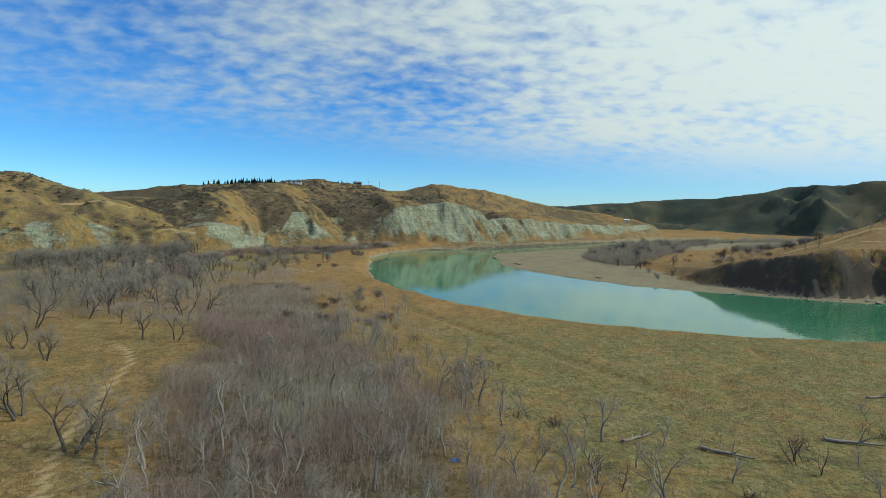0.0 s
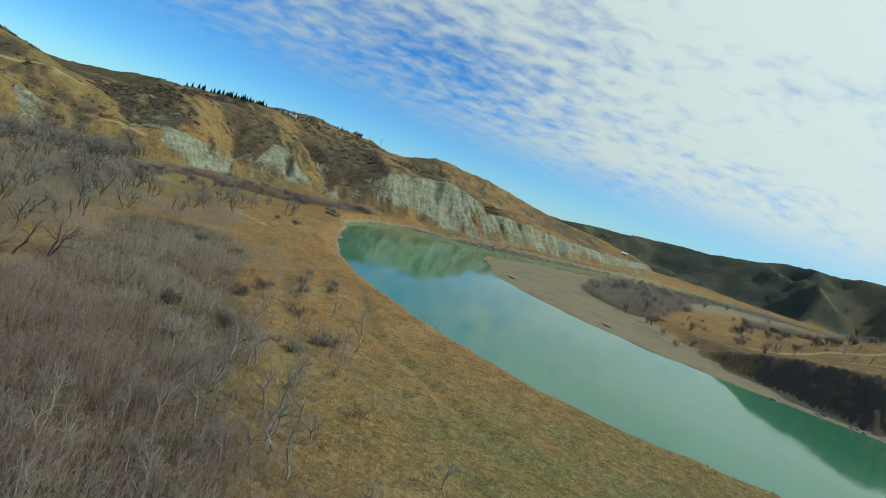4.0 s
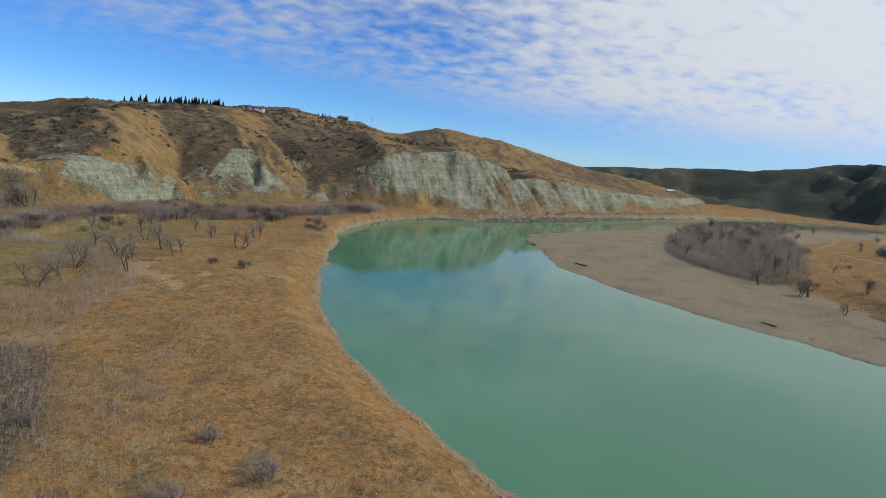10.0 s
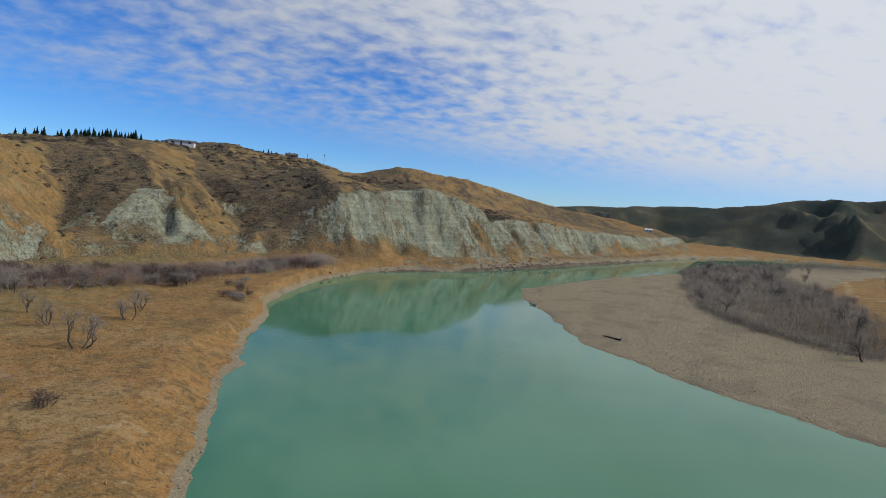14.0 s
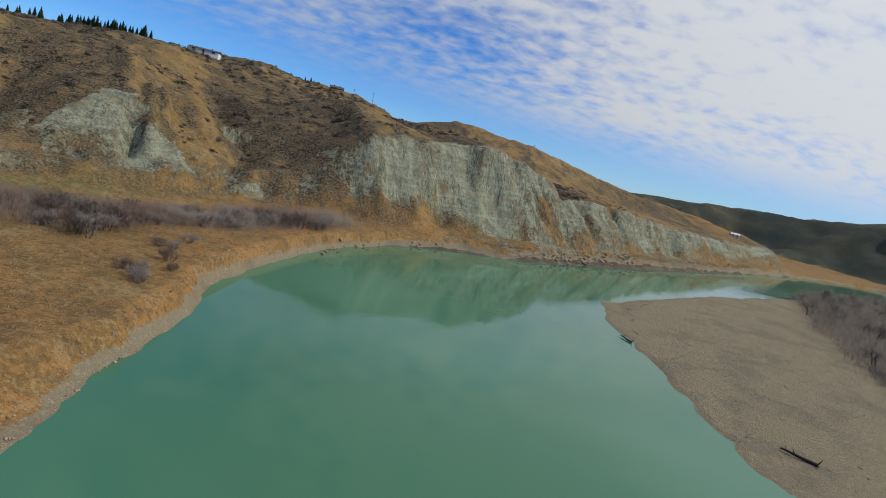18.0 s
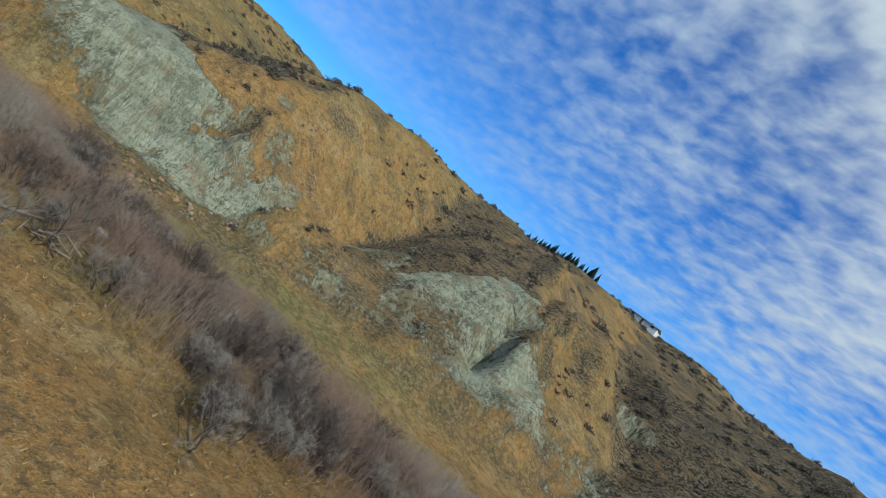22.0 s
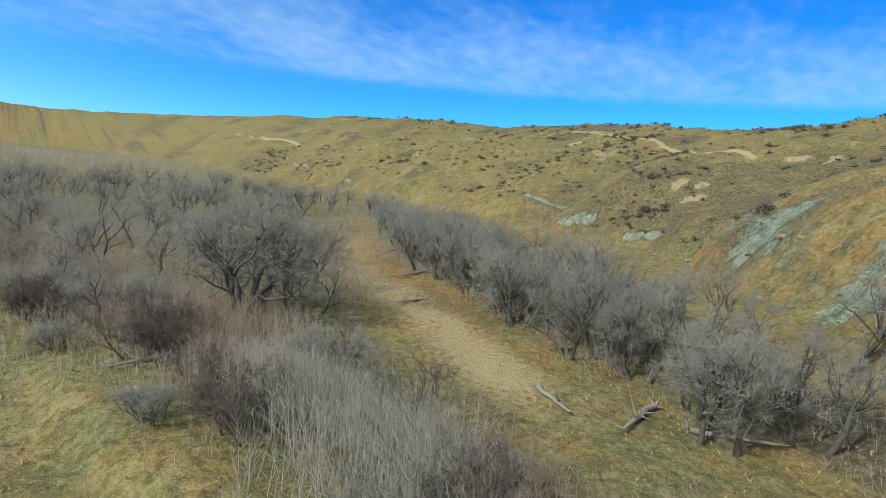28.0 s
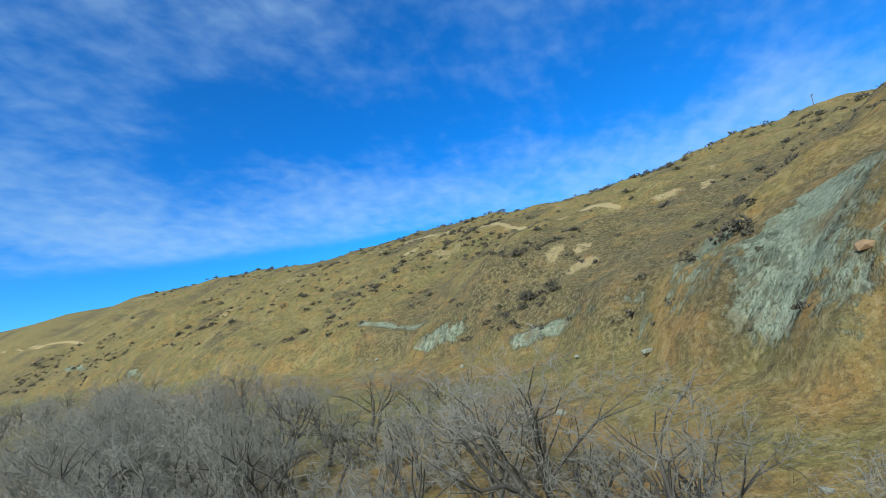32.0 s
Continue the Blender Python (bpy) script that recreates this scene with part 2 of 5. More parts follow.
# bare faces of clay: outline on the plan, how bare
PYRAMID = [(-104, 378), (-114, 386), (-118, 403), (-119, 412), (-114, 431), (-107, 430), (-98, 430), (-85, 423), (-84, 414), (-92, 405), (-93, 393), (-94, 380)]
BARE = [
    ([(-148, 331), (-150, 338), (-152, 347), (-174, 353), (-150, 357), (-142, 362), (-137, 365), (-131, 364), (-129, 355), (-121, 349), (-133, 341)], 1.0),
    ([(-121, 349), (-132, 364), (-133, 371), (-139, 387), (-134, 393), (-124, 379), (-120, 367)], 0.62),
    ([(-131, 394), (-132, 414), (-121, 408), (-112, 389)], 0.52),
    ([(-81, 423), (-69, 436), (-58, 431), (-64, 417)], 0.85),
    ([(-213, 281), (-219, 284), (-223, 296), (-203, 299), (-200, 291)], 0.6),
    ([(-187, 302), (-203, 309), (-202, 316), (-172, 322), (-162, 319)], 0.6),
    ([(-186, 295), (-184, 302), (-168, 313), (-157, 324), (-156, 320), (-172, 303)], 0.58),
    ([(-231, 275), (-229, 280), (-223, 284), (-214, 283), (-212, 278), (-219, 273)], 0.62),
    ([(-209, 289), (-209, 296), (-198, 294), (-201, 289)], 0.55),
    ([(-200, 277), (-208, 277), (-204, 283), (-203, 286), (-194, 293), (-192, 289)], 0.6),
]
# small bare clay patches: x, y, radius along x and y, how bare
SLUMPS = [(-131, 376, 9, 8, 0.7), (-160, 372, 10, 8, 0.55), (-196, 384, 12, 9, 0.55)]
LEDGES = [(-251, 221, 7, 1.3), (-239.5, 250, 6.5, 1.3), (-284, -40, 20, 2.2), (-262, 198, 12, 1.6), (-205, 330, 4, 1.2)]
# ochre scarps on the dry slope: x, y, radius along x and y
SCARPS = [(-300, 272, 9, 2.5), (-316, 272, 5, 2), (-264, 245, 5, 2), (-257, 253, 3, 4), (-268, 250, 3, 2), (-330, 158, 6, 2.5), (-366, 104, 7, 3), (-345, 128, 6, 2), (-300, 262, 3, 5), (-318, 232, 4, 2), (-380, -150, 6, 6)]
# spurs and ravines running down the bluffs: foot x, y, head x, y, height, half width on each side
SPURS = [(-96, 412, -165, 500, 8, 32, 22), (-113, 376, -175, 466, -7, 18, 16), (-136, 360, -190, 456, 6, 30, 26), (-66, 431, -136, 528, -7, 17, 15), (-36, 452, -90, 575, 7, 32, 30), (-80, 424, -128, 500, 4, 12, 12), (20, 480, -20, 620, 5, 40, 40), (50, 510, 30, 600, -5, 16, 14), (-185, 300, -330, 330, 7, 40, 40), (-172, 318, -330, 372, -7, 22, 22), (-150, 338, -250, 420, -5, 14, 14), (-232, 235, -330, 215, 5, 30, 30), (-246, 160, -340, 130, -5, 26, 26), (-255, 40, -350, 20, 5, 30, 30), (-262, -80, -350, -95, -5, 30, 30)]
# north-west sides of the spurs, where dark scrub grows
DARK_SIDES = [[(-113, 376), (-144, 416), (-174, 466), (-160, 492), (-124, 446), (-107, 432), (-100, 414), (-104, 392)], [(-66, 433), (-80, 440), (-96, 460), (-134, 524), (-108, 560), (-72, 545), (-40, 480), (-34, 452)], [(36, 496), (58, 516), (80, 536), (74, 566), (40, 566), (22, 530)]]
# the dark cleft under the spire
CLEFT = [(-98, 410), (-103, 420), (-108, 429)]
# broad swells and hollows of the brow: x, y, height
SWELLS = [(-307, 379, -8), (-173, 448, 3), (-161, 537, 2.5), (-238, 525, 7), (-271, 579, 5), (-165, 396, 3), (-371, 482, 2), (-353, 308, 2), (-380, 150, 2), (-118, 624, 1.3), (-384, -93, -1.8), (-344, 570, 1.5)]
# crest of the far valley side
FAR = [(150, 2000, 60), (250, 1350, 46), (400, 1290, 58), (500, 1230, 68), (650, 1120, 83), (740, 1090, 93), (850, 980, 112), (1000, 800, 125), (1200, 500, 126), (1350, 100, 120), (1500, -600, 115)]


def land(x, y):
    """Height of the ground, and masks of what covers it."""
    x, y = np.asarray(x, float), np.asarray(y, float)
    bank, _, brun = along(BANK, x, y)
    bar, bw, barrun = along(BAR, x, y)
    foot, fw, frun = along(FOOT, x, y)
    wob = fbm(x, y, 26, 4, 3)
    # grass flat with a cut bank
    flat_z = 3.6 + 0.5 * fbm(x, y, 60, 4, 11) + 0.12 * fbm(x, y, 6, 3, 15)
    edge = bank + 1.2 * fbm(x, y, 9, 3, 21)
    z_left = np.where(edge > 0, 0.55 * ss(edge, 0, 2.5) + (flat_z - 0.55) * ss(edge, 1.2, 10 - 6.8 * ss(y, 285, 330)), 0)
    # gravel bar, then a terrace
    edge2 = bar + 2.0 * fbm(x, y, 14, 3, 31)
    q = x - 1.1 * (y - 230) + 9 * fbm(x, y, 35, 3, 34)
    terrace = np.interp(q, [0, 70, 100, 130, 170], [4.2, 5, 8, 14, 20])
    step = np.interp(q, [-100, 0, 50, 90, 120, 160, 220], [82, 70, 46, 26, 16, 11, 10])
    gentle = np.interp(q, [0, 60, 90, 120, 160, 200], [26, 24, 16, 12, 10, 9])
    beach = 0.25 + 0.026 * np.clip(edge2, 0, 90) + 0.10 * fbm(x, y, 12, 3, 33)
    rise = edge2 - step + 6.5 * fbm(x, y, 20, 4, 35)
    z_right = np.where(edge2 > 0, np.minimum(0.4 * edge2, beach) + (terrace - beach) * ss(rise, 0, gentle), 0)
    z_right = z_right + ss(rise, 5, 40) * (1.0 * fbm(x, y, 45, 4, 36))
    swell = 34 * np.exp(-(((x - 385) / 120) ** 2 + ((y - 325) / 80) ** 2))
    z_right = z_right + np.where(edge2 > 0, swell * ss(rise, 10, 60), 0)
    # river bed
    deep = np.minimum(np.maximum(-edge, 0), np.maximum(-edge2, 0))
    bed = -np.minimum(0.12 * deep, 2.5) - 0.15
    left = edge > 0
    right = edge2 > 0
    z = np.where(left, z_left, np.where(right, z_right, bed))
    # bluffs
    W, H, CL = pick(FOOT, 2, fw), pick(FOOT, 3, fw), pick(FOOT, 4, fw)
    d = foot + 5 * fbm(x, y, 40, 3, 41) + 2.2 * fbm(x, y, 11, 3, 42)
    u = np.clip(d / W, 0, 1.3)
    run = frun + 10 * fbm(x, y, 50, 2, 44)
    gully = ridged(run / 1.0, d * 0.22, 46, 4, 45) - 0.45
    rill = ridged(run, d * 0.12, 8, 3, 47) - 0.5
    d2 = d + gully * 15 * ss(u, 0.02, 0.35) * ss(1.1 - u, 0, 0.5) + rill * (1.6 + 4.2 * ss(CL, 9, 20) * ss(2.2 * CL - d, 0, 10) + 5.0 * np.exp(-((x + 102) ** 2 + (y - 406) ** 2) / 484) + 2.0 * np.exp(-((x + 141) ** 2 + (y - 350) ** 2) / 324)) * ss(d, 1, 8)
    cw = CL * 0.62 + 3
    cliff = CL * np.clip(d2 / cw, 0, 1) ** 0.9
    v = np.clip((d2 - cw) / np.maximum(W - cw, 30), 0, 1)
    slope = (H - CL - 4) * (0.55 * v + 0.45 * np.sin(v * np.pi / 2)) 
    talus = 2.5 * ss(d, -16, 2)
    hill = 3.6 + talus + cliff + slope + 0.010 * np.clip(d - W, 0, 400)
    for ax, ay, bx, by, hgt, west, east in SPURS:
        sd, sw, _ = along([(ax, ay), (bx, by)], x + 3 * wob, y + 3 * wob)
        tent = np.clip(1 - np.abs(sd) / np.where(sd > 0, west, east), 0, 1) * ss(sw, 0.0, 0.12) * ss(1 - sw, 0.0, 0.5)
        hill = hill + hgt * tent**1.2 * ss(d, 2, 25)
    hill = hill + ss(d, 8, 40) * (1.3 * fbm(x, y, 24, 5, 49) + 2.0 * fbm(x, y, 90, 3, 53)) * (1 - 0.2 * ss(-x, 205, 260)) + ss(d, 3, 12) * 0.6 * fbm(x, y, 7.5, 3, 58)
    for line, fall in CRESTS:
        cd, cpos, _ = along(line, x + 3 * wob, y + 3 * wob)
        top = pick(line, 2, cpos) - fall * np.abs(cd) + 0.8 * fbm(x, y, 9, 3, 55) + np.where(fall < 0.5, 0.0006 * cd * cd * (np.abs(cd) < 220), 0)
        hill = np.where(np.abs(cd) < 200, np.maximum(hill, top), hill)
    hill = hill - 17 * ss(-x, 150, 240) * ss(y, 350, 450) * ss(d, 30, 110)
    gap, where, _ = along(CLEFT, x + 1.6 * wob + 0.8 * fbm(x, y, 4, 2, 73), y)
    hill = hill - 4.2 * np.exp(-((gap / (1.4 + 0.9 * where)) ** 2)) * ss(where, 0.0, 0.5) * ss(2.0 - where, 0.0, 0.2)
    for sx, sy, sh in SWELLS:
        hill = hill + sh * np.exp(-((x - sx) ** 2 + (y - sy) ** 2) / 45.0**2) * ss(d, 20, 60)
    inside = ss(foot, -16, 1)
    z = np.where(foot > -16, z * (1 - inside) + np.maximum(hill, z) * inside, z)
    # far valley side
    far, aw, arun = along(FAR, x, y)
    fh = pick(FAR, 2, aw) * (1 + 0.05 * fbm(x, y, 200, 3, 60))
    climb = np.clip((far + 25 * fbm(x, y, 150, 3, 66) + 240) / 240, 0, 1)
    combe = 1 - ridged(arun + 30 * fbm(x, y, 130, 3, 65), far * 0.45, 105, 5, 63)
    far_z = 8 + (fh - 8) * climb**1.15 - 1.0 * fh * (combe - 0.5) * np.sin(np.clip(climb, 0, 0.97) * math.pi) ** 0.8 + ss(climb, 0.2, 0.8) * 2 * fbm(x, y, 60, 4, 67)
    dry = ss(np.maximum(edge, edge2), 12, 110) * ss(y + 0.4 * x, 350, 480) * ss(far, -300, -240)
    is_far = dry > 0.01
    z = np.where(is_far, np.maximum(z, z + (far_z - z) * dry), z)
    old, _, _ = along(CUT, x + 0.5 * fbm(x, y, 7, 2, 71), y + 0.5 * fbm(x, y, 7, 2, 72))
    z = z - 1.5 * ss(old, 0, 1.1) * (1 - ss(old, 11, 20)) * (foot < -4) * ss(y, 268, 285)
    for line in DITCHES:
        dd, _, _ = along(line, x + 1.5 * wob, y)
        z = z - 0.7 * np.exp(-((dd / 1.3) ** 2)) * ss(edge, 4, 10)
    return z, dict(bank=bank, bar=bar, foot=foot, d=d, u=u, v=v, run=frun, fw=fw, rill=rill, gully=gully, far=climb * is_far, rise=rise, q=q, edge=edge, edge2=edge2, cw=cw, bw=bw, old=old)


def spaced(lo, hi, fine, reach, slow, growth=1.10, top=180.0):
    """Grid lines, even from lo to hi, then wider; above hi they widen slowly as far as slow."""
    a = list(np.arange(lo, hi + fine, fine))
    for sign in (-1, 1):
        s, step = [], fine
        at = lo if sign < 0 else hi + fine
        while abs(at - (lo if sign < 0 else hi)) < reach:
            step = min(step * 1.035, 13.0) if sign > 0 and at < slow else min(step * growth, top)
            at += sign * step
            s.append(at)
        a = s[::-1] + a if sign < 0 else a + s
    return np.array(a)


GX = spaced(-320, 140, 1.45, 3600, 1250)
GY = spaced(40, 560, 1.45, 3600, 1400)
XX, YY = np.meshgrid(GX, GY)
ZZ, MK = land(XX.ravel(), YY.ravel())
XF, YF = XX.ravel(), YY.ravel()
ZG = ZZ.reshape(XX.shape)


def height(x, y):
    """Height of the ground sheet at a place."""
    i, j = int(np.searchsorted(GX, x)) - 1, int(np.searchsorted(GY, y)) - 1
    u, v = (x - GX[i]) / (GX[i + 1] - GX[i]), (y - GY[j]) / (GY[j + 1] - GY[j])
    return float((ZG[j, i] * (1 - u) + ZG[j, i + 1] * u) * (1 - v) + (ZG[j + 1, i] * (1 - u) + ZG[j + 1, i + 1] * u) * v)

# ---- materials ----
def material(name):
    m = bpy.data.materials.new(name)
    m.use_nodes = True
    return m, Nodes(m.node_tree)


def finish(g, color, rough=0.9, bump=None, strength=0.4, distance=0.1, spec=0.25, metal=0.0):
    p = g.n("ShaderNodeBsdfPrincipled", ins={"Roughness": rough, "Specular IOR Level": spec, "Metallic": metal})
    if hasattr(color, "links"):
        g.t.links.new(color, p.inputs["Base Color"])
    else:
        p.inputs["Base Color"].default_value = (*color, 1)
    if bump is not None:
        b = g.n("ShaderNodeBump", ins={"Strength": strength, "Distance": distance, "Height": bump})
        g.t.links.new(b.outputs[0], p.inputs["Normal"])
    g.n("ShaderNodeOutputMaterial", ins={0: p.outputs[0]})
    return p


def place(g):
    return g.n("ShaderNodeTexCoord").outputs["Object"]


def land_material():
    """Dry grass, green grass, clay, scrub, gravel, muddy soil and painted shade, laid out by the sheet's cover masks.
    """
    m, g = material("dry valley ground")
    co = place(g)
    first = g.n("ShaderNodeAttribute", attribute_name="cover")
    a = g.n("ShaderNodeSeparateColor", ins={0: first.outputs["Color"]})
    b = g.n("ShaderNodeSeparateColor", ins={0: g.n("ShaderNodeAttribute", attribute_name="cover2").outputs["Color"]})
    clay, green, scrub = a.outputs[0], a.outputs[1], a.outputs[2]
    litter_mask = g.n("ShaderNodeAttribute", attribute_name="cover2").outputs["Alpha"]
    gravel, pale, mud_shade = b.outputs[0], b.outputs[1], b.outputs[2]
    big = g.noise(co, 0.035, 5, 0.6)
    mid = g.noise(co, 0.22, 5, 0.6)
    fine = g.noise(co, 1.6, 4, 0.65)
    grain = g.noise(co, 7.0, 3, 0.7)
    grass = g.mix(g.ramp(big, 0.35, 0.65), (0.285, 0.156, 0.050), (0.310, 0.162, 0.055))
    wide = g.noise(co, 0.075, 4, 0.6, 0.4)
    grass = g.mix(g.ramp(mid, 0.42, 0.7), grass, (0.190, 0.122, 0.046))
    grass = g.mix(g.ramp(wide, 0.52, 0.66, 0, 0.75), grass, (0.33, 0.225, 0.105))
    grass = g.mix(g.ramp(wide, 0.46, 0.33, 0, 0.7), grass, (0.168, 0.104, 0.044))
    grass = g.mix(g.ramp(fine, 0.5, 0.7, 0, 0.7), grass, (0.37, 0.25, 0.115))
    grass = g.mix(g.ramp(grain, 0.50, 0.70, 0, 0.45), grass, (0.075, 0.052, 0.024))
    drop = g.n("ShaderNodeSeparateXYZ", ins={0: co})
    lean = g.n("ShaderNodeCombineXYZ", ins={0: g.math("MULTIPLY", drop.outputs[0], 0.55), 1: g.math("MULTIPLY", drop.outputs[1], 0.55), 2: g.math("MULTIPLY", drop.outputs[2], 0.10)}).outputs[0]
    streak = g.noise(lean, 1.0, 4, 0.7, 0.8)
    tuss = g.noise(co, 1.1, 4, 0.75)
    lawn = g.mix(g.ramp(fine, 0.35, 0.7), (0.112, 0.114, 0.042), (0.212, 0.192, 0.084))
    gfac = g.math("MULTIPLY", green, g.ramp(mid, 0.25, 0.6, 0.35, 1.0))
    c = g.mix(gfac, grass, lawn)
    c = g.mix(g.ramp(streak, 0.50, 0.60, 0, 0.6), c, (0.115, 0.085, 0.045))
    c = g.mix(g.ramp(streak, 0.46, 0.36, 0, 0.55), c, (0.30, 0.225, 0.115))
    c = g.mix(g.ramp(tuss, 0.53, 0.62, 0, 0.55), c, (0.060, 0.049, 0.027))
    blade = g.noise(co, 3.6, 3, 0.75)
    c = g.mix(g.ramp(blade, 0.56, 0.68, 0, 0.45), c, (0.42, 0.287, 0.128))
    c = g.mix(g.ramp(blade, 0.44, 0.34, 0, 0.5), c, (0.075, 0.055, 0.026))
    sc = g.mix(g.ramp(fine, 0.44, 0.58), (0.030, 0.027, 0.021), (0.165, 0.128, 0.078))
    pos = g.n("ShaderNodeSeparateXYZ", ins={0: co})
    shelf = g.n("ShaderNodeCombineXYZ", ins={0: g.math("MULTIPLY", pos.outputs[0], 0.13), 1: g.math("MULTIPLY", pos.outputs[1], 0.13), 2: g.math("MULTIPLY", pos.outputs[2], 1.5)}).outputs[0]
    paths = g.noise(shelf, 1.0, 4, 0.65, 0.5)
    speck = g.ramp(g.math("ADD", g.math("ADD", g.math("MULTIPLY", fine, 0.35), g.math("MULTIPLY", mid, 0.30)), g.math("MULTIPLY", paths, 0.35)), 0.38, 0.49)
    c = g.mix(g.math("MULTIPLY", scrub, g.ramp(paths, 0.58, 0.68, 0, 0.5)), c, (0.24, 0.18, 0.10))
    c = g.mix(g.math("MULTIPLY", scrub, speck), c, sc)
    # blue-dark tone of the far scrub, with shade and haze put into the colour
    c = g.mix(g.math("MULTIPLY", first.outputs["Alpha"], g.ramp(big, 0.3, 0.6, 0.75, 1.0)), c, g.mix(mid, (0.016, 0.027, 0.024), (0.048, 0.062, 0.048)))
    litter = g.mix(g.ramp(fine, 0.35, 0.65), (0.060, 0.047, 0.034), (0.145, 0.112, 0.075))
    litter = g.mix(g.ramp(mid, 0.45, 0.65, 0, 0.5), litter, (0.12, 0.105, 0.05))
    c = g.mix(g.math("MULTIPLY", litter_mask, g.ramp(mid, 0.3, 0.5, 0.7, 1.0)), c, litter)
    xyz = pos
    layer = g.n("ShaderNodeCombineXYZ", ins={0: g.math("MULTIPLY", xyz.outputs[0], 0.04), 1: g.math("MULTIPLY", xyz.outputs[1], 0.04), 2: g.math("MULTIPLY", xyz.outputs[2], 0.9)}).outputs[0]
    beds = g.noise(layer, 1.0, 4, 0.6, 0.3)
    fall = g.n("ShaderNodeCombineXYZ", ins={0: g.math("MULTIPLY", xyz.outputs[0], 0.75), 1: g.math("MULTIPLY", xyz.outputs[1], 0.75), 2: g.math("MULTIPLY", xyz.outputs[2], 0.06)}).outputs[0]
    runs = g.noise(fall, 1.0, 5, 0.65, 0.6)
    stone = g.mix(g.ramp(beds, 0.35, 0.65), (0.245, 0.262, 0.182), (0.360, 0.378, 0.266))
    worn = g.ramp(clay, 0.97, 0.86, 0.62, 1.0)
    stone = g.mix(g.math("MULTIPLY", worn, g.ramp(runs, 0.50, 0.70, 0, 0.55)), stone, (0.13, 0.13, 0.095))
    stone = g.mix(g.ramp(runs, 0.44, 0.30, 0, 0.6), stone, (0.40, 0.40, 0.31))
    flute = g.n("ShaderNodeCombineXYZ", ins={0: g.math("MULTIPLY", xyz.outputs[0], 0.30), 1: g.math("MULTIPLY", xyz.outputs[1], 0.30), 2: g.math("MULTIPLY", xyz.outputs[2], 0.035)}).outputs[0]
    flutes = g.noise(flute, 1.0, 3, 0.6, 0.8)
    stone = g.mix(g.math("MULTIPLY", worn, g.ramp(flutes, 0.52, 0.60, 0, 0.65)), stone, (0.105, 0.108, 0.078))
    split = g.n("ShaderNodeCombineXYZ", ins={0: g.math("MULTIPLY", xyz.outputs[0], 1.5), 1: g.math("MULTIPLY", xyz.outputs[1], 1.5), 2: g.math("MULTIPLY", xyz.outputs[2], 0.22)}).outputs[0]
    cracks = g.noise(split, 1.0, 5, 0.72, 1.2)
    stone = g.mix(g.math("MULTIPLY", worn, g.ramp(cracks, 0.52, 0.60, 0, 0.75)), stone, (0.065, 0.065, 0.048))
    stone = g.mix(g.ramp(cracks, 0.46, 0.38, 0, 0.5), stone, (0.43, 0.44, 0.345))
    stone = g.mix(g.math("MULTIPLY", worn, g.ramp(mid, 0.5, 0.68, 0, 0.75)), stone, (0.215, 0.155, 0.08))
    stone = g.mix(g.math("MULTIPLY", worn, g.ramp(fine, 0.52, 0.7, 0, 0.5)), stone, (0.12, 0.115, 0.085))
    chips = g.noise(co, 3.2, 3, 0.7)
    stone = g.mix(g.ramp(chips, 0.60, 0.68, 0, 0.6), stone, (0.10, 0.10, 0.07))
    cfac = g.ramp(g.math("ADD", clay, g.math("ADD", g.math("MULTIPLY", g.math("SUBTRACT", mid, 0.5), 1.0), g.math("ADD", g.math("MULTIPLY", g.math("SUBTRACT", runs, 0.5), 1.2), g.math("MULTIPLY", g.math("SUBTRACT", fine, 0.5), 0.7)))), 0.38, 0.72)
    c = g.mix(cfac, c, stone)
    stones = g.mix(g.ramp(grain, 0.35, 0.7), (0.165, 0.138, 0.088), (0.30, 0.255, 0.165))
    stones = g.mix(g.ramp(wide, 0.5, 0.62, 0, 0.6), stones, (0.145, 0.122, 0.088))
    stones = g.mix(g.ramp(fine, 0.55, 0.65, 0, 0.5), stones, (0.33, 0.285, 0.20))
    stones = g.mix(g.ramp(mid, 0.45, 0.7, 0, 0.5), stones, (0.20, 0.155, 0.105))
    c = g.mix(g.ramp(g.math("ADD", gravel, g.math("MULTIPLY", g.math("SUBTRACT", fine, 0.5), 0.6)), 0.4, 0.6), c, stones)
    worn_soil = g.math("ADD", pale, g.math("ADD", g.math("MULTIPLY", g.math("SUBTRACT", fine, 0.5), 0.9), g.math("MULTIPLY", g.math("SUBTRACT", streak, 0.5), 0.9)))
    c = g.mix(g.ramp(worn_soil, 0.42, 0.85, 0, 0.85), c, g.mix(grain, (0.28, 0.200, 0.098), (0.46, 0.350, 0.195)))
    # dark soil colour, deepened to carry the shade of the steep terrace bank
    c = g.mix(g.ramp(g.math("ADD", mud_shade, g.math("MULTIPLY", g.math("SUBTRACT", mid, 0.5), 0.6)), 0.4, 0.65), c, g.mix(fine, (0.050, 0.042, 0.036), (0.115, 0.090, 0.066)))
    h = g.math("ADD", g.math("MULTIPLY", fine, 0.7), g.math("MULTIPLY", grain, 0.3))
    h = g.math("ADD", h, g.math("MULTIPLY", g.math("SUBTRACT", g.math("SUBTRACT", g.math("MULTIPLY", runs, 1.5), g.math("MULTIPLY", cracks, 1.8)), g.math("MULTIPLY", flutes, 2.5)), cfac))
    finish(g, c, 0.95, h, 0.75, 0.6, 0.1)
    return m


LAND = land_material()


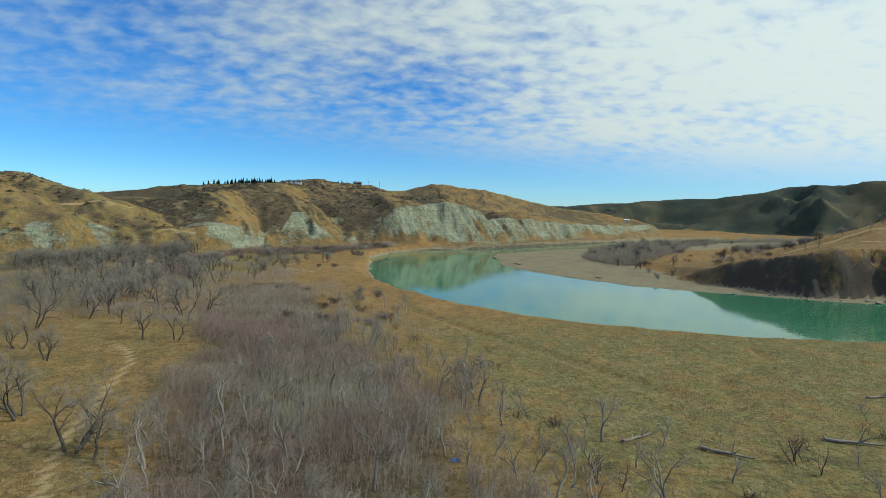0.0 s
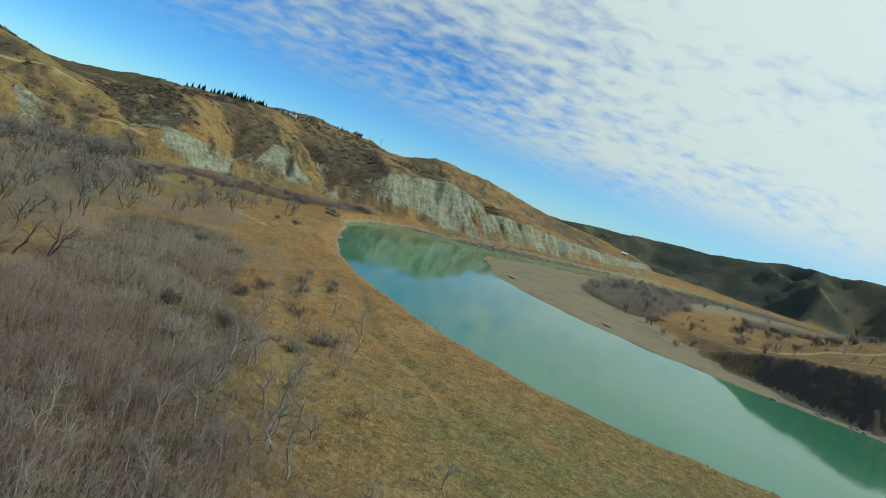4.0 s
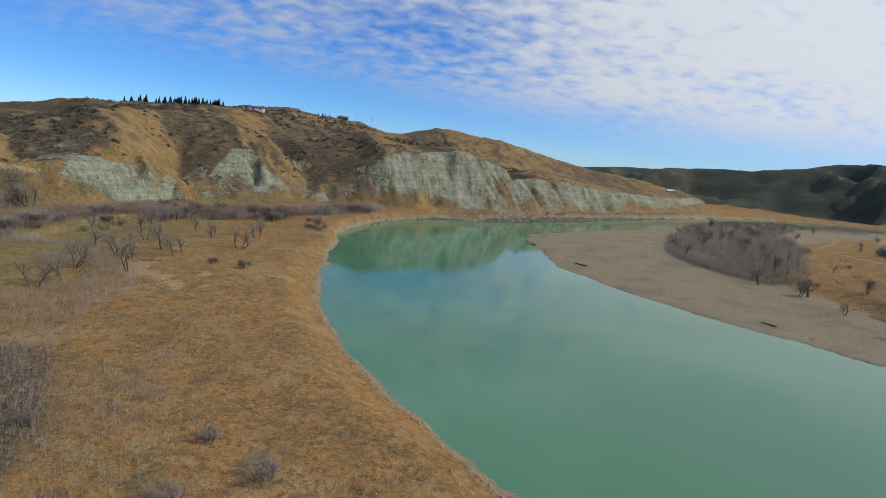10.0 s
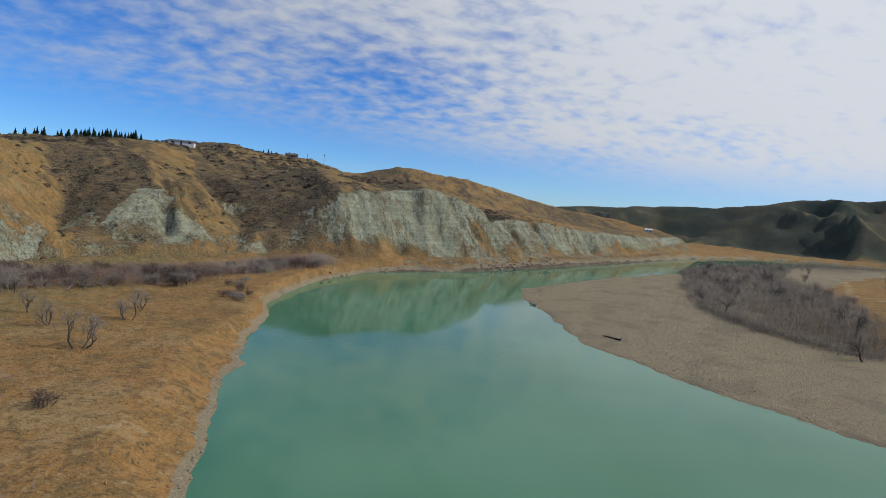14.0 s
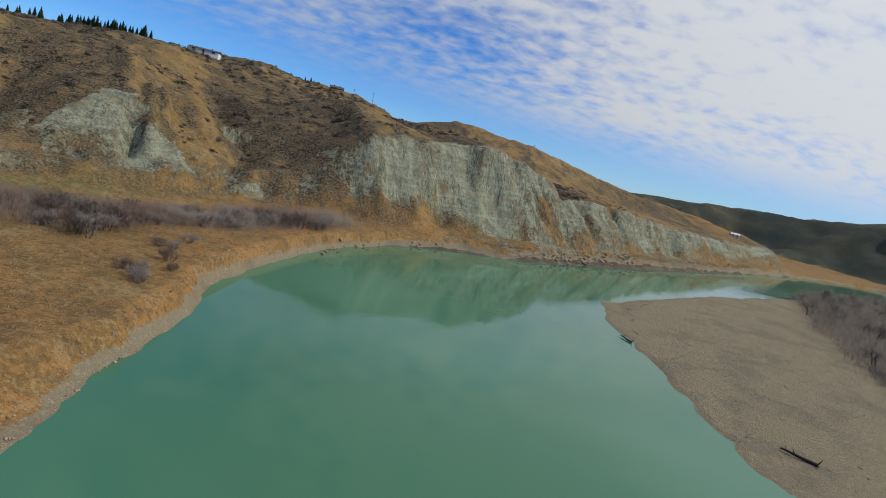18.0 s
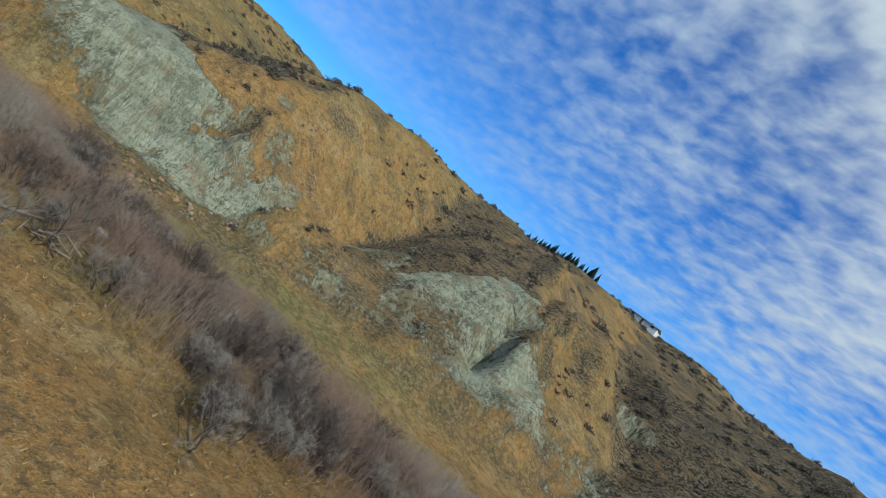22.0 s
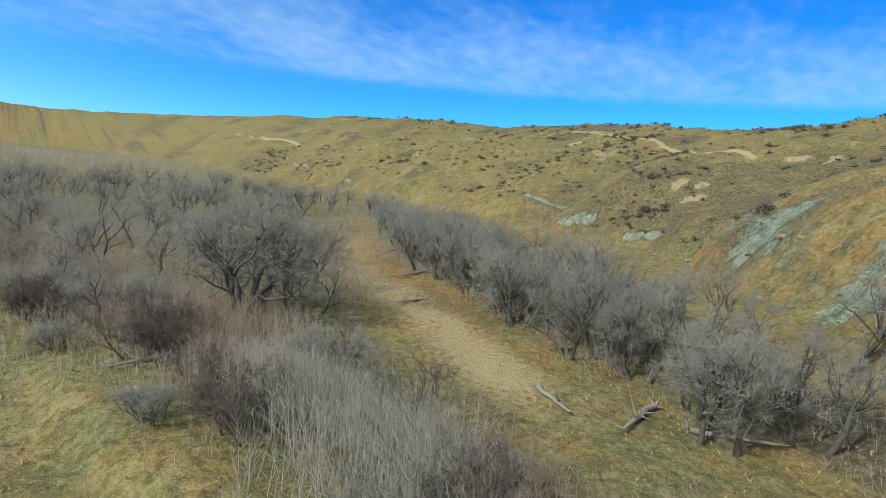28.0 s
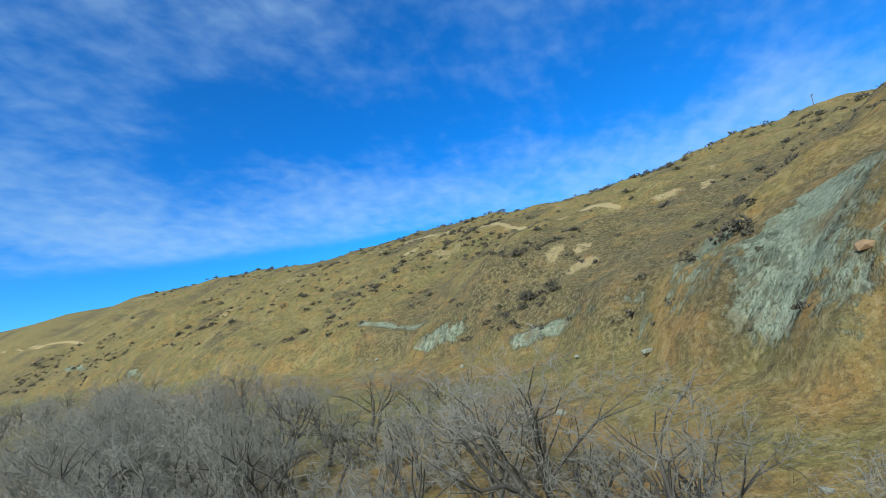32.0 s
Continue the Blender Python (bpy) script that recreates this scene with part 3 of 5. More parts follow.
def water_material():
    m, g = material("silty green river water")
    co = place(g)
    big = g.noise(co, 0.018, 3, 0.5)
    c = g.mix(g.ramp(big, 0.35, 0.7), (0.046, 0.150, 0.082), (0.070, 0.188, 0.114))
    ripple = g.noise(co, 0.55, 3, 0.55)
    wide = g.noise(co, 0.07, 2, 0.5)
    p = finish(g, c, g.ramp(wide, 0.35, 0.7, 0.03, 0.09), g.math("ADD", ripple, g.math("MULTIPLY", wide, 1.5)), 0.05, 0.25, 0.5)
    p.inputs["IOR"].default_value = 1.33
    return m


WATER = water_material()

# ---- the ground sheet and the river ----
def link_mesh(name, verts, faces, mat, parent=None, label="", smooth=False):
    me = bpy.data.meshes.new(name)
    me.from_pydata(verts, [], faces)
    me.materials.append(mat)
    if smooth:
        me.shade_smooth()
    ob = new(name, me)
    if parent is not None:
        ob.parent = parent
    if label:
        ob["label"] = label
    return ob


# leaf litter under the willows: middle line and half width; and the brush on the right bank
LITTER = [([(-10, 28), (-16, 60), (-26, 92), (-40, 130), (-54, 165), (-62, 192)], 17), ([(-112, 225), (-121, 255), (-127, 285), (-128, 310), (-126, 330), (-118, 342), (-90, 362), (-66, 386), (-45, 430)], 6), ([(-156, 325), (-166, 285), (-180, 240), (-205, 190), (-228, 135)], 8)]
WOODED = [(106, 392), (99, 364), (99, 340), (108, 318), (128, 332), (160, 380), (195, 435), (250, 540), (330, 640), (300, 645), (230, 602), (190, 560), (122, 440)]


# greener grass in the low part of the flat
MEADOW = [(6, 99), (24, 106), (68, 126), (110, 118), (120, 60), (57, 50), (20, 55), (8, 76)]


def inside_of(poly, x, y):
    odd = np.zeros(np.shape(x), bool)
    for (ax, ay), (bx, by) in zip(poly, poly[1:] + poly[:1]):
        odd ^= ((ay > y) != (by > y)) & (x < (bx - ax) * (y - ay) / (by - ay + 1e-12) + ax)
    return odd


def covers():
    k = MK
    slope = ss(k["foot"], -4, 6)
    n1, n2 = fbm(XF, YF, 34, 4, 81), fbm(XF, YF, 12, 4, 82)
    gx = np.gradient(ZZ.reshape(XX.shape), GX, axis=1).ravel()
    gy = np.gradient(ZZ.reshape(XX.shape), GY, axis=0).ravel()
    steep = np.hypot(gx, gy)
    # bare clay on the cliffs and slumps
    cl = pick(FOOT, 4, k["fw"])
    clay = slope * np.where(YF > 560, ss(cl, 7, 12), ss(cl, 10, 19)) * ss(k["cw"] * 1.15 + 2 - k["d"], -5, 6) * (0.70 + 0.35 * n1 + 0.15 * ss(XF, -40, 0))
    clay = np.maximum(clay, slope * ss(steep, 1.0, 1.5) * 0.5)
    clay = np.maximum(clay, slope * ss(cl, 4.5, 7) * ss(k["cw"] + 2 - k["d"], -2, 5) * (0.42 + 0.35 * n1) * (YF > 340))
    clay = np.maximum(clay, slope * (0.66 + 0.2 * n2) * inside_of(PYRAMID, XF + 3 * n1 + 2 * n2, YF + 3 * n2))
    for poly, bare in BARE:
        clay = np.maximum(clay, slope * inside_of(poly, XF + 1.8 * n1 + 1.6 * n2, YF + 1.8 * n2) * np.clip(bare + (0.25 if bare < 0.9 else 0.06) * n2, 0, 1))
    for sx, sy, rx, ry, bare in SLUMPS:
        r = np.hypot((XF - sx) / rx, (YF - sy) / ry)
        clay = np.maximum(clay, slope * ss(1.25 - r + 0.5 * n2 + 0.2 * n1, 0.1, 0.75) * bare)
    clay = np.maximum(clay, 0.62 * ss(k["foot"], -15, -9) * ss(5 - k["foot"], 0, 3) * (k["edge"] > 1.5) * (XF > -8) * (YF > 452) * (XF < 330) * np.clip(0.8 + 0.4 * n2, 0, 1))
    clay = clay * (1 - ss(k["far"], 0.01, 0.05))
    clay = np.clip(clay + 0.35 * n2 * slope * ss(clay, 0.05, 0.3), 0, 1)
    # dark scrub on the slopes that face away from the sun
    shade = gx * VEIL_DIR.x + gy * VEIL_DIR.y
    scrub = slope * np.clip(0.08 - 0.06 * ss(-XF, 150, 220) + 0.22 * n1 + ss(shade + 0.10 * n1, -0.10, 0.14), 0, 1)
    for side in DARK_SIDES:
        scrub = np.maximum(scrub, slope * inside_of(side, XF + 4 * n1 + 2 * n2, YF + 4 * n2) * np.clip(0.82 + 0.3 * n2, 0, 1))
    # western gully hollows: scrub tone that also paints in the gully shading
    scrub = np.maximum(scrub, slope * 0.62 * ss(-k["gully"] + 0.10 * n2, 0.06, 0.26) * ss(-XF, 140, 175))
    scrub = np.maximum(scrub, 0.6 * ss(k["foot"], -9, -3) * ss(9 - k["foot"], 0, 8) * ss(n2, -0.3, 0.4) * (k["edge"] > 8) * (YF > 330) * ss(-XF, -10, 20))
    n3 = fbm(XF, YF, 15, 4, 86)
    scrub = np.maximum(scrub, slope * 0.75 * ss(n3 + 0.35 * n1, 0.42, 0.72))
    scrub = np.maximum(scrub, 0.75 * ss(k["far"], 0.02, 0.15))
    scrub = np.maximum(scrub, (k["edge2"] > 0) * ss(k["rise"], -6, 6) * ss(75 - k["rise"], 0, 40) * np.clip(0.55 + 0.5 * n1, 0, 1) * ss(k["q"], 20, 70))
    green = (1 - slope) * ss(90 - k["bank"] + 25 * n1, -5, 50) * ss(165 - YF, 0, 50) * ss(XF, -25, 10) * (k["edge"] > 0)
    green = np.maximum(green, (1 - slope) * ss(-XF, 62, 110) * 0.95 * ss(n1, -0.9, 0.2))
    green = np.maximum(green, 0.45 * (1 - slope) * ss(170 - YF, 0, 60) * (k["edge"] > 0))
    green = np.maximum(green, slope * (0.25 + 0.35 * ss(-XF, 130, 185) + 0.25 * n1))
    green = np.maximum(green, slope * ss(-XF, 190, 250) * ss(350 - YF, 0, 60) * 0.7)
    # green shows through on the far ribs, painting them as lit
    green = np.maximum(green, 0.85 * ss(k["far"], 0.02, 0.1))
    gravel = (k["edge2"] > -8) * (k["edge"] < -5) * ss(6 - k["rise"], 0, 8) * 1.0
    gravel = np.maximum(gravel, (k["edge"] > -4) * ss(2.6 - k["edge"], 0, 1.6) * (YF > 60))
    pale = 0.72 * (1 - slope) * (k["edge"] > 6) * ss(n2 + 0.5 * fbm(XF, YF, 4, 2, 84), 0.52, 0.78) * ss(YF, 195, 230) * ss(275 - YF, 0, 20) * ss(60 - k["bank"], 0, 20)
    pale = np.maximum(pale, 0.6 * slope * ss(fbm(XF, YF, 17, 4, 87), 0.62, 0.85) * ss(k["d"], 6, 20) * (k["far"] < 0.02))
    for line, half in TRACKS:
        td, _, _ = along(line, XF + 0.6 * n2, YF + 0.6 * n1)
        pale = np.maximum(pale, ss(half + 0.9 - np.abs(td), 0, 1.2) * 0.95)
    for sx, sy, rx, ry in LEDGES:
        ca, sa = (0.15, 0.99)
        lx, ly = (XF - sx) * ca + (YF - sy) * sa, -(XF - sx) * sa + (YF - sy) * ca
        clay = np.maximum(clay, 0.9 * ss(1.4 - np.hypot(lx / rx, ly / ry) + 0.5 * n2, 0, 0.6))
    for sx, sy, rx, ry in SCARPS:
        pale = np.maximum(pale, 0.75 * ss(1.3 - np.hypot((XF - sx) / rx, (YF - sy) / ry) + 0.45 * n2, 0, 0.6) * slope)
    for line in DITCHES:
        dd, _, _ = along(line, XF + 2 * n1, YF)
        green = np.maximum(green, 0.8 * np.exp(-((dd / 1.1) ** 2)) * (k["edge"] > 4))
    cdist, _, _ = along(CLEARING, XF + 3 * n1, YF)
    green = green * (1 - 0.85 * np.exp(-((cdist / 6.0) ** 2)) * ss(306 - YF, 0, 14))
    green = np.maximum(green, 0.75 * ss(k["foot"], -16, -6) * ss(14 - k["foot"], 0, 12) * ss(-XF, 112, 124) * np.clip(0.8 + 0.5 * n2, 0, 1))
    pale = np.maximum(pale, (0.66 + 0.25 * n1 + 0.2 * n2) * np.exp(-((cdist / 7.0) ** 2)) * (k["edge"] > 0) * ss(306 - YF, 0, 14) * ss(YF, 200, 232))
    green = np.maximum(green, (1 - slope) * inside_of(MEADOW, XF + 7 * n1, YF + 7 * n2) * np.clip(0.95 + 0.2 * n2, 0, 1))
    # steep terrace bank: eroded soil with its shade painted in
    mud_shade = (k["edge2"] > 0) * ss(steep, 0.35, 0.7) * (k["foot"] < -30) * ss(k["q"], 90, 120) * (1 - ss(k["rise"], 30, 50)) * np.clip(0.85 + 0.6 * n1 + 0.45 * n2, 0.1, 1)
    face = (k["edge"] > 0.8) * (k["edge"] < 4.5) * ss(steep, 0.3, 0.7) * np.clip(0.8 + 0.5 * n2, 0, 1) * (k["foot"] < -3)
    pale = np.maximum(pale, 0.47 * face)
    pale = np.maximum(pale, 0.42 * np.exp(-(((k["old"] - 0.6) / 0.9) ** 2)) * (k["foot"] < -6) * ss(YF, 280, 290))
    mud_shade = np.maximum(mud_shade, (0.5 + 0.4 * n2) * np.exp(-(((k["edge2"] - 5.5 - 1.5 * n1) / 0.9) ** 2)) * (k["edge"] < -5) * ss(fbm(XF, YF, 40, 2, 89), -0.3, 0.2))
    bed = (k["edge"] < 0) & (k["edge2"] < 0)
    mud_shade = np.maximum(mud_shade, bed * 0.6)
    # far hillsides: dark scrub plus painted shade, thinned on ribs facing VEIL_DIR
    woods = ss(k["far"], 0.03, 0.2) * np.clip(0.75 + 0.4 * fbm(XF, YF, 120, 3, 88), 0, 1)
    woods = woods * (1 - 0.85 * ss(-shade + 0.12 * n1, 0.0, 0.3))
    litter = np.zeros_like(XF)
    for line, half in LITTER:
        ld, _, _ = along(line, XF + 4 * n1 + 1.5 * n2, YF + 3 * n2)
        litter = np.maximum(litter, ss(half - np.abs(ld), 0, 4))
    litter = litter * (k["edge"] > 6) * (k["foot"] < 4) * (1 - np.exp(-((cdist / 8.0) ** 2)))
    litter = np.maximum(litter, 0.8 * (k["edge2"] > 0) * inside_of(WOODED, XF + 5 * n1, YF + 5 * n2))
    return np.stack([clay, np.clip(green, 0, 1), np.clip(scrub, 0, 1), woods], 1), np.stack([gravel, pale, mud_shade, litter], 1)


COVER, COVER_TWO = covers()


def bare_at(x, y):
    """How bare the clay is at places on the sheet."""
    i, j = np.clip(np.searchsorted(GX, x), 0, len(GX) - 1), np.clip(np.searchsorted(GY, y), 0, len(GY) - 1)
    return COVER[j * len(GX) + i, 0]


def ground_sheet():
    c1, c2 = COVER, COVER_TWO
    ny, nx = XX.shape
    idx = np.arange(ny * nx).reshape(ny, nx)
    quads = np.stack([idx[:-1, :-1], idx[:-1, 1:], idx[1:, 1:], idx[1:, :-1]], -1).reshape(-1, 4)
    cz = lambda key: MK[key][quads].mean(1)
    foot, edge2, edge, far, rise = cz("foot"), cz("edge2"), cz("edge"), cz("far"), cz("rise")
    kind = np.zeros(len(quads), int)
    kind[(edge2 > -6) & (edge < -6)] = 1
    kind[(edge2 > 0) & (rise > 4)] = 2
    kind[foot > -3] = 3
    kind[(far > 0.02) & (foot < -40)] = 4
    names = [("ground", "dry tan grass flat beside the river", "ground"), ("gravel_bar", "bare grey-brown gravel bar at the water's edge", "gravel bar"), ("terrace", "dry grassy terrace above a dark eroded bank", "terrace"), ("bluff", "eroded bluff of dry grass and grey clay cliffs", "hill"), ("far_hills", "distant dark scrub-covered valley side", "hill")]
    for k, (name, label, cat) in enumerate(names):
        q = quads[kind == k]
        used, inv = np.unique(q, return_inverse=True)
        q = inv.reshape(-1, 4)
        me = bpy.data.meshes.new(name)
        me.vertices.add(len(used))
        me.vertices.foreach_set("co", np.stack([XF, YF, ZZ], 1)[used].ravel())
        me.loops.add(len(q) * 4)
        me.loops.foreach_set("vertex_index", q.ravel().astype(np.int32))
        me.polygons.add(len(q))
        me.polygons.foreach_set("loop_start", np.arange(0, len(q) * 4, 4, dtype=np.int32))
        me.update(calc_edges=True)
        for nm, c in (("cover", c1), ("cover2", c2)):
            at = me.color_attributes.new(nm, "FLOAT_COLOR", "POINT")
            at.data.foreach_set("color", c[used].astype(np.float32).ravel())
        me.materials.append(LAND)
        me.shade_smooth()
        tagged(new(name, me), label, cat, kind="structure")


ground_sheet()


def river():
    xs, ys = np.arange(-60, 1600, 20.0), np.arange(-60, 900, 20.0)
    bm = bmesh.new()
    grid = {}
    for j, y in enumerate(ys):
        for i, x in enumerate(xs):
            grid[i, j] = (x, y)
    X, Y = np.meshgrid(xs, ys)
    _, mk = land(X.ravel(), Y.ravel())
    wet = ((mk["edge"] < 30) & (mk["edge2"] < 30)).reshape(X.shape)
    made = {}

    def v(i, j):
        if (i, j) not in made:
            made[i, j] = bm.verts.new((xs[i], ys[j], 0.0))
        return made[i, j]

    for j in range(len(ys) - 1):
        for i in range(len(xs) - 1):
            if wet[j : j + 2, i : i + 2].any():
                bm.faces.new((v(i, j), v(i + 1, j), v(i + 1, j + 1), v(i, j + 1)))
    me = bpy.data.meshes.new("water")
    bm.to_mesh(me)
    bm.free()
    me.materials.append(WATER)
    tagged(new("water", me), "calm silty turquoise-green river water", "water", kind="structure")


river()

# ---- plants ----
def bark(name, lo, hi):
    m, g = material(name)
    co = place(g)
    r = g.n("ShaderNodeObjectInfo").outputs["Random"]
    c = g.mix(g.noise(co, 3.0, 4, 0.6), lo, hi)
    c = g.mix(g.math("MULTIPLY", r, 0.5), c, tuple(v * 0.62 for v in lo))
    finish(g, c, 0.9, g.noise(co, 14.0, 3, 0.6), 0.4, 0.03, 0.15)
    return m


def stems(name, lo, hi, red=None):
    m, g = material(name)
    r = g.n("ShaderNodeNewGeometry").outputs["Random Per Island"]
    c = g.mix(r, lo, hi)
    if red:
        patch = g.ramp(g.noise(place(g), 0.06, 3, 0.5), 0.38, 0.52)
        c = g.mix(patch, c, g.mix(r, red[0], red[1]))
    finish(g, c, 0.85, spec=0.15)
    return m


BARK = bark("grey furrowed bark", (0.055, 0.046, 0.038), (0.185, 0.160, 0.135))
PALE_BARK = bark("pale aspen bark", (0.24, 0.215, 0.18), (0.36, 0.33, 0.28))
TWIG = bark("grey bare twigs", (0.195, 0.174, 0.148), (0.36, 0.328, 0.285))
DARK_TWIG = bark("dark purplish twigs", (0.085, 0.065, 0.057), (0.17, 0.135, 0.115))
DENSE = stems("dark grey-brown brush stems", (0.13, 0.112, 0.088), (0.265, 0.228, 0.184))
TOE = stems("reddish willow stems", (0.18, 0.15, 0.12), (0.34, 0.30, 0.25), ((0.165, 0.113, 0.086), (0.285, 0.202, 0.152)))
THICKET = stems("willow stems", (0.185, 0.158, 0.118), (0.36, 0.325, 0.255), ((0.155, 0.112, 0.094), (0.275, 0.208, 0.174)))
BRUSH = stems("grey brush stems", (0.19, 0.160, 0.125), (0.36, 0.305, 0.245))
SAGE = stems("dark sagebrush", (0.045, 0.04, 0.03), (0.12, 0.10, 0.075))
STRAW = stems("dry grass blades", (0.17, 0.11, 0.045), (0.40, 0.27, 0.12))
NEEDLE = stems("dark spruce needles", (0.012, 0.028, 0.014), (0.03, 0.055, 0.024))


def frames_of(d):
    """Two unit vectors square to each row of d."""
    a = np.where(np.abs(d[:, 2:3]) < 0.9, np.array([[0, 0, 1.0]]), np.array([[1.0, 0, 0]]))
    u = np.cross(d, a)
    u /= np.linalg.norm(u, axis=1, keepdims=True) + 1e-9
    return u, np.cross(d, u)


def tubes(p0, p1, r0, r1, sides):
    """Open tapered tubes from p0 to p1, as vertices and faces."""
    p0, p1, r0, r1 = np.asarray(p0), np.asarray(p1), np.asarray(r0), np.asarray(r1)
    d = p1 - p0
    d = d / (np.linalg.norm(d, axis=1, keepdims=True) + 1e-9)
    u, v = frames_of(d)
    vs = []
    for p, r in ((p0, r0), (p1, r1)):
        for k in range(sides):
            a = 2 * math.pi * k / sides
            vs.append(p + (u * math.cos(a) + v * math.sin(a)) * r[:, None])
    V = np.stack(vs, 1).reshape(-1, 3)
    base = np.arange(len(p0))[:, None] * (2 * sides)
    F = np.concatenate([np.concatenate([base + k, base + (k + 1) % sides, base + sides + (k + 1) % sides, base + sides + k], 1) for k in range(sides)])
    return V, F


def chain(points, radii, sides):
    """One connected tapered tube through the points."""
    P = np.asarray(points)
    d = np.gradient(P, axis=0)
    d /= np.linalg.norm(d, axis=1, keepdims=True) + 1e-9
    u, v = frames_of(d)
    a = np.arange(sides) * 2 * math.pi / sides
    V = (P[:, None] + (u[:, None] * np.cos(a)[None, :, None] + v[:, None] * np.sin(a)[None, :, None]) * np.asarray(radii)[:, None, None]).reshape(-1, 3)
    F = [(i * sides + k, i * sides + (k + 1) % sides, (i + 1) * sides + (k + 1) % sides, (i + 1) * sides + k) for i in range(len(P) - 1) for k in range(sides)]
    return V, np.array(F)


def spikes(p0, p1, r):
    """Thin three-sided spikes from p0 to p1, as vertices and triangles."""
    d = p1 - p0
    d = d / (np.linalg.norm(d, axis=1, keepdims=True) + 1e-9)
    u, v = frames_of(d)
    vs = [p0 + (u * math.cos(a) + v * math.sin(a)) * r[:, None] for a in (0.3, 2.39, 4.49)] + [p1]
    V = np.stack(vs, 1).reshape(-1, 3)
    base = np.arange(len(p0))[:, None] * 4
    F = np.concatenate([np.concatenate([base + a, base + b, base + 3], 1) for a, b in ((0, 1), (1, 2), (2, 0))])
    return V, F


def mesh_from(name, blocks, mat, smooth=False, first=None):
    """One mesh from several blocks of vertices and faces with 3 or 4 corners each; first: another material for the first block."""
    me = bpy.data.meshes.new(name)
    V = np.concatenate([b[0] for b in blocks])
    loops, starts, off, at = [], [], 0, 0
    for v, f in blocks:
        loops.append((f + off).ravel())
        n = f.shape[1]
        starts.append(at + np.arange(len(f)) * n)
        at += f.size
        off += len(v)
    loops, starts = np.concatenate(loops), np.concatenate(starts)
    me.vertices.add(len(V))
    me.vertices.foreach_set("co", V.astype(np.float32).ravel())
    me.loops.add(len(loops))
    me.loops.foreach_set("vertex_index", loops.astype(np.int32))
    me.polygons.add(len(starts))
    me.polygons.foreach_set("loop_start", starts.astype(np.int32))
    me.update(calc_edges=True)
    me.materials.append(mat)
    if first is not None:
        me.materials.append(first)
        me.polygons.foreach_set("material_index", (np.arange(len(starts)) < len(blocks[0][1])).astype(np.int32))
    if smooth:
        me.shade_smooth()
    return me


def child(name, me, parent, label=""):
    ob = new(name, me)
    ob.parent = parent
    if label:
        ob["label"] = label
    return ob


def grow(rng, height, trunks, spread, levels, fan, droop=0.0, wide=1.0):
    """Limbs of a bare tree: rows of start, end, radii and level."""
    segs = []
    count = [0]

    def limb(p, d, length, r, level, who):
        n = 3 if level < 2 else 2
        count[0] += 1
        mine = count[0]
        for k in range(n):
            d = d + rng.normal(0, 0.21 + 0.05 * level, 3)
            d[2] += 0.07 if level < 3 else 0.02 - droop
            d = d / np.linalg.norm(d)
            q = p + d * length / n
            r2 = r * (0.86 if level < 2 else 0.7)
            segs.append((p, q, r, r2, level, mine))
            if level < levels and (k > 0 or level > 0):
                for _ in range(rng.integers(1, fan + 1) if level < 2 else int(rng.random() < 0.45)):
                    side = rng.normal(0, 1, 3)
                    side -= d * (side @ d)
                    side /= np.linalg.norm(side) + 1e-9
                    b = d * rng.uniform(0.4, 0.8) + side * rng.uniform(0.5, 0.9) * spread
                    limb(q, b / np.linalg.norm(b), length * rng.uniform(0.5, 0.74), max(r2 * rng.uniform(0.45, 0.65), 0.010), level + 1, who)
            p, r = q, r2
        if level < levels:
            for _ in range(2):
                b = d + rng.normal(0, 0.35 * spread, 3)
                limb(p, b / np.linalg.norm(b), length * rng.uniform(0.5, 0.7), max(r * 0.7, 0.010), level + 1, who)

    for k in range(trunks):
        a = rng.uniform(0, 2 * math.pi)
        lean = rng.uniform(0.05, 0.2) if trunks == 1 else rng.uniform(0.25, 0.65) * wide
        d = np.array([math.cos(a) * lean, math.sin(a) * lean, 1.0])
        foot = np.array([math.cos(a), math.sin(a), 0]) * (0.0 if trunks == 1 else rng.uniform(0.2, 0.7))
        limb(foot - np.array([0, 0, 0.4]), d / np.linalg.norm(d), height * rng.uniform(0.36, 0.46), height * (0.024 if trunks > 1 else 0.030), 0, k)
    return segs


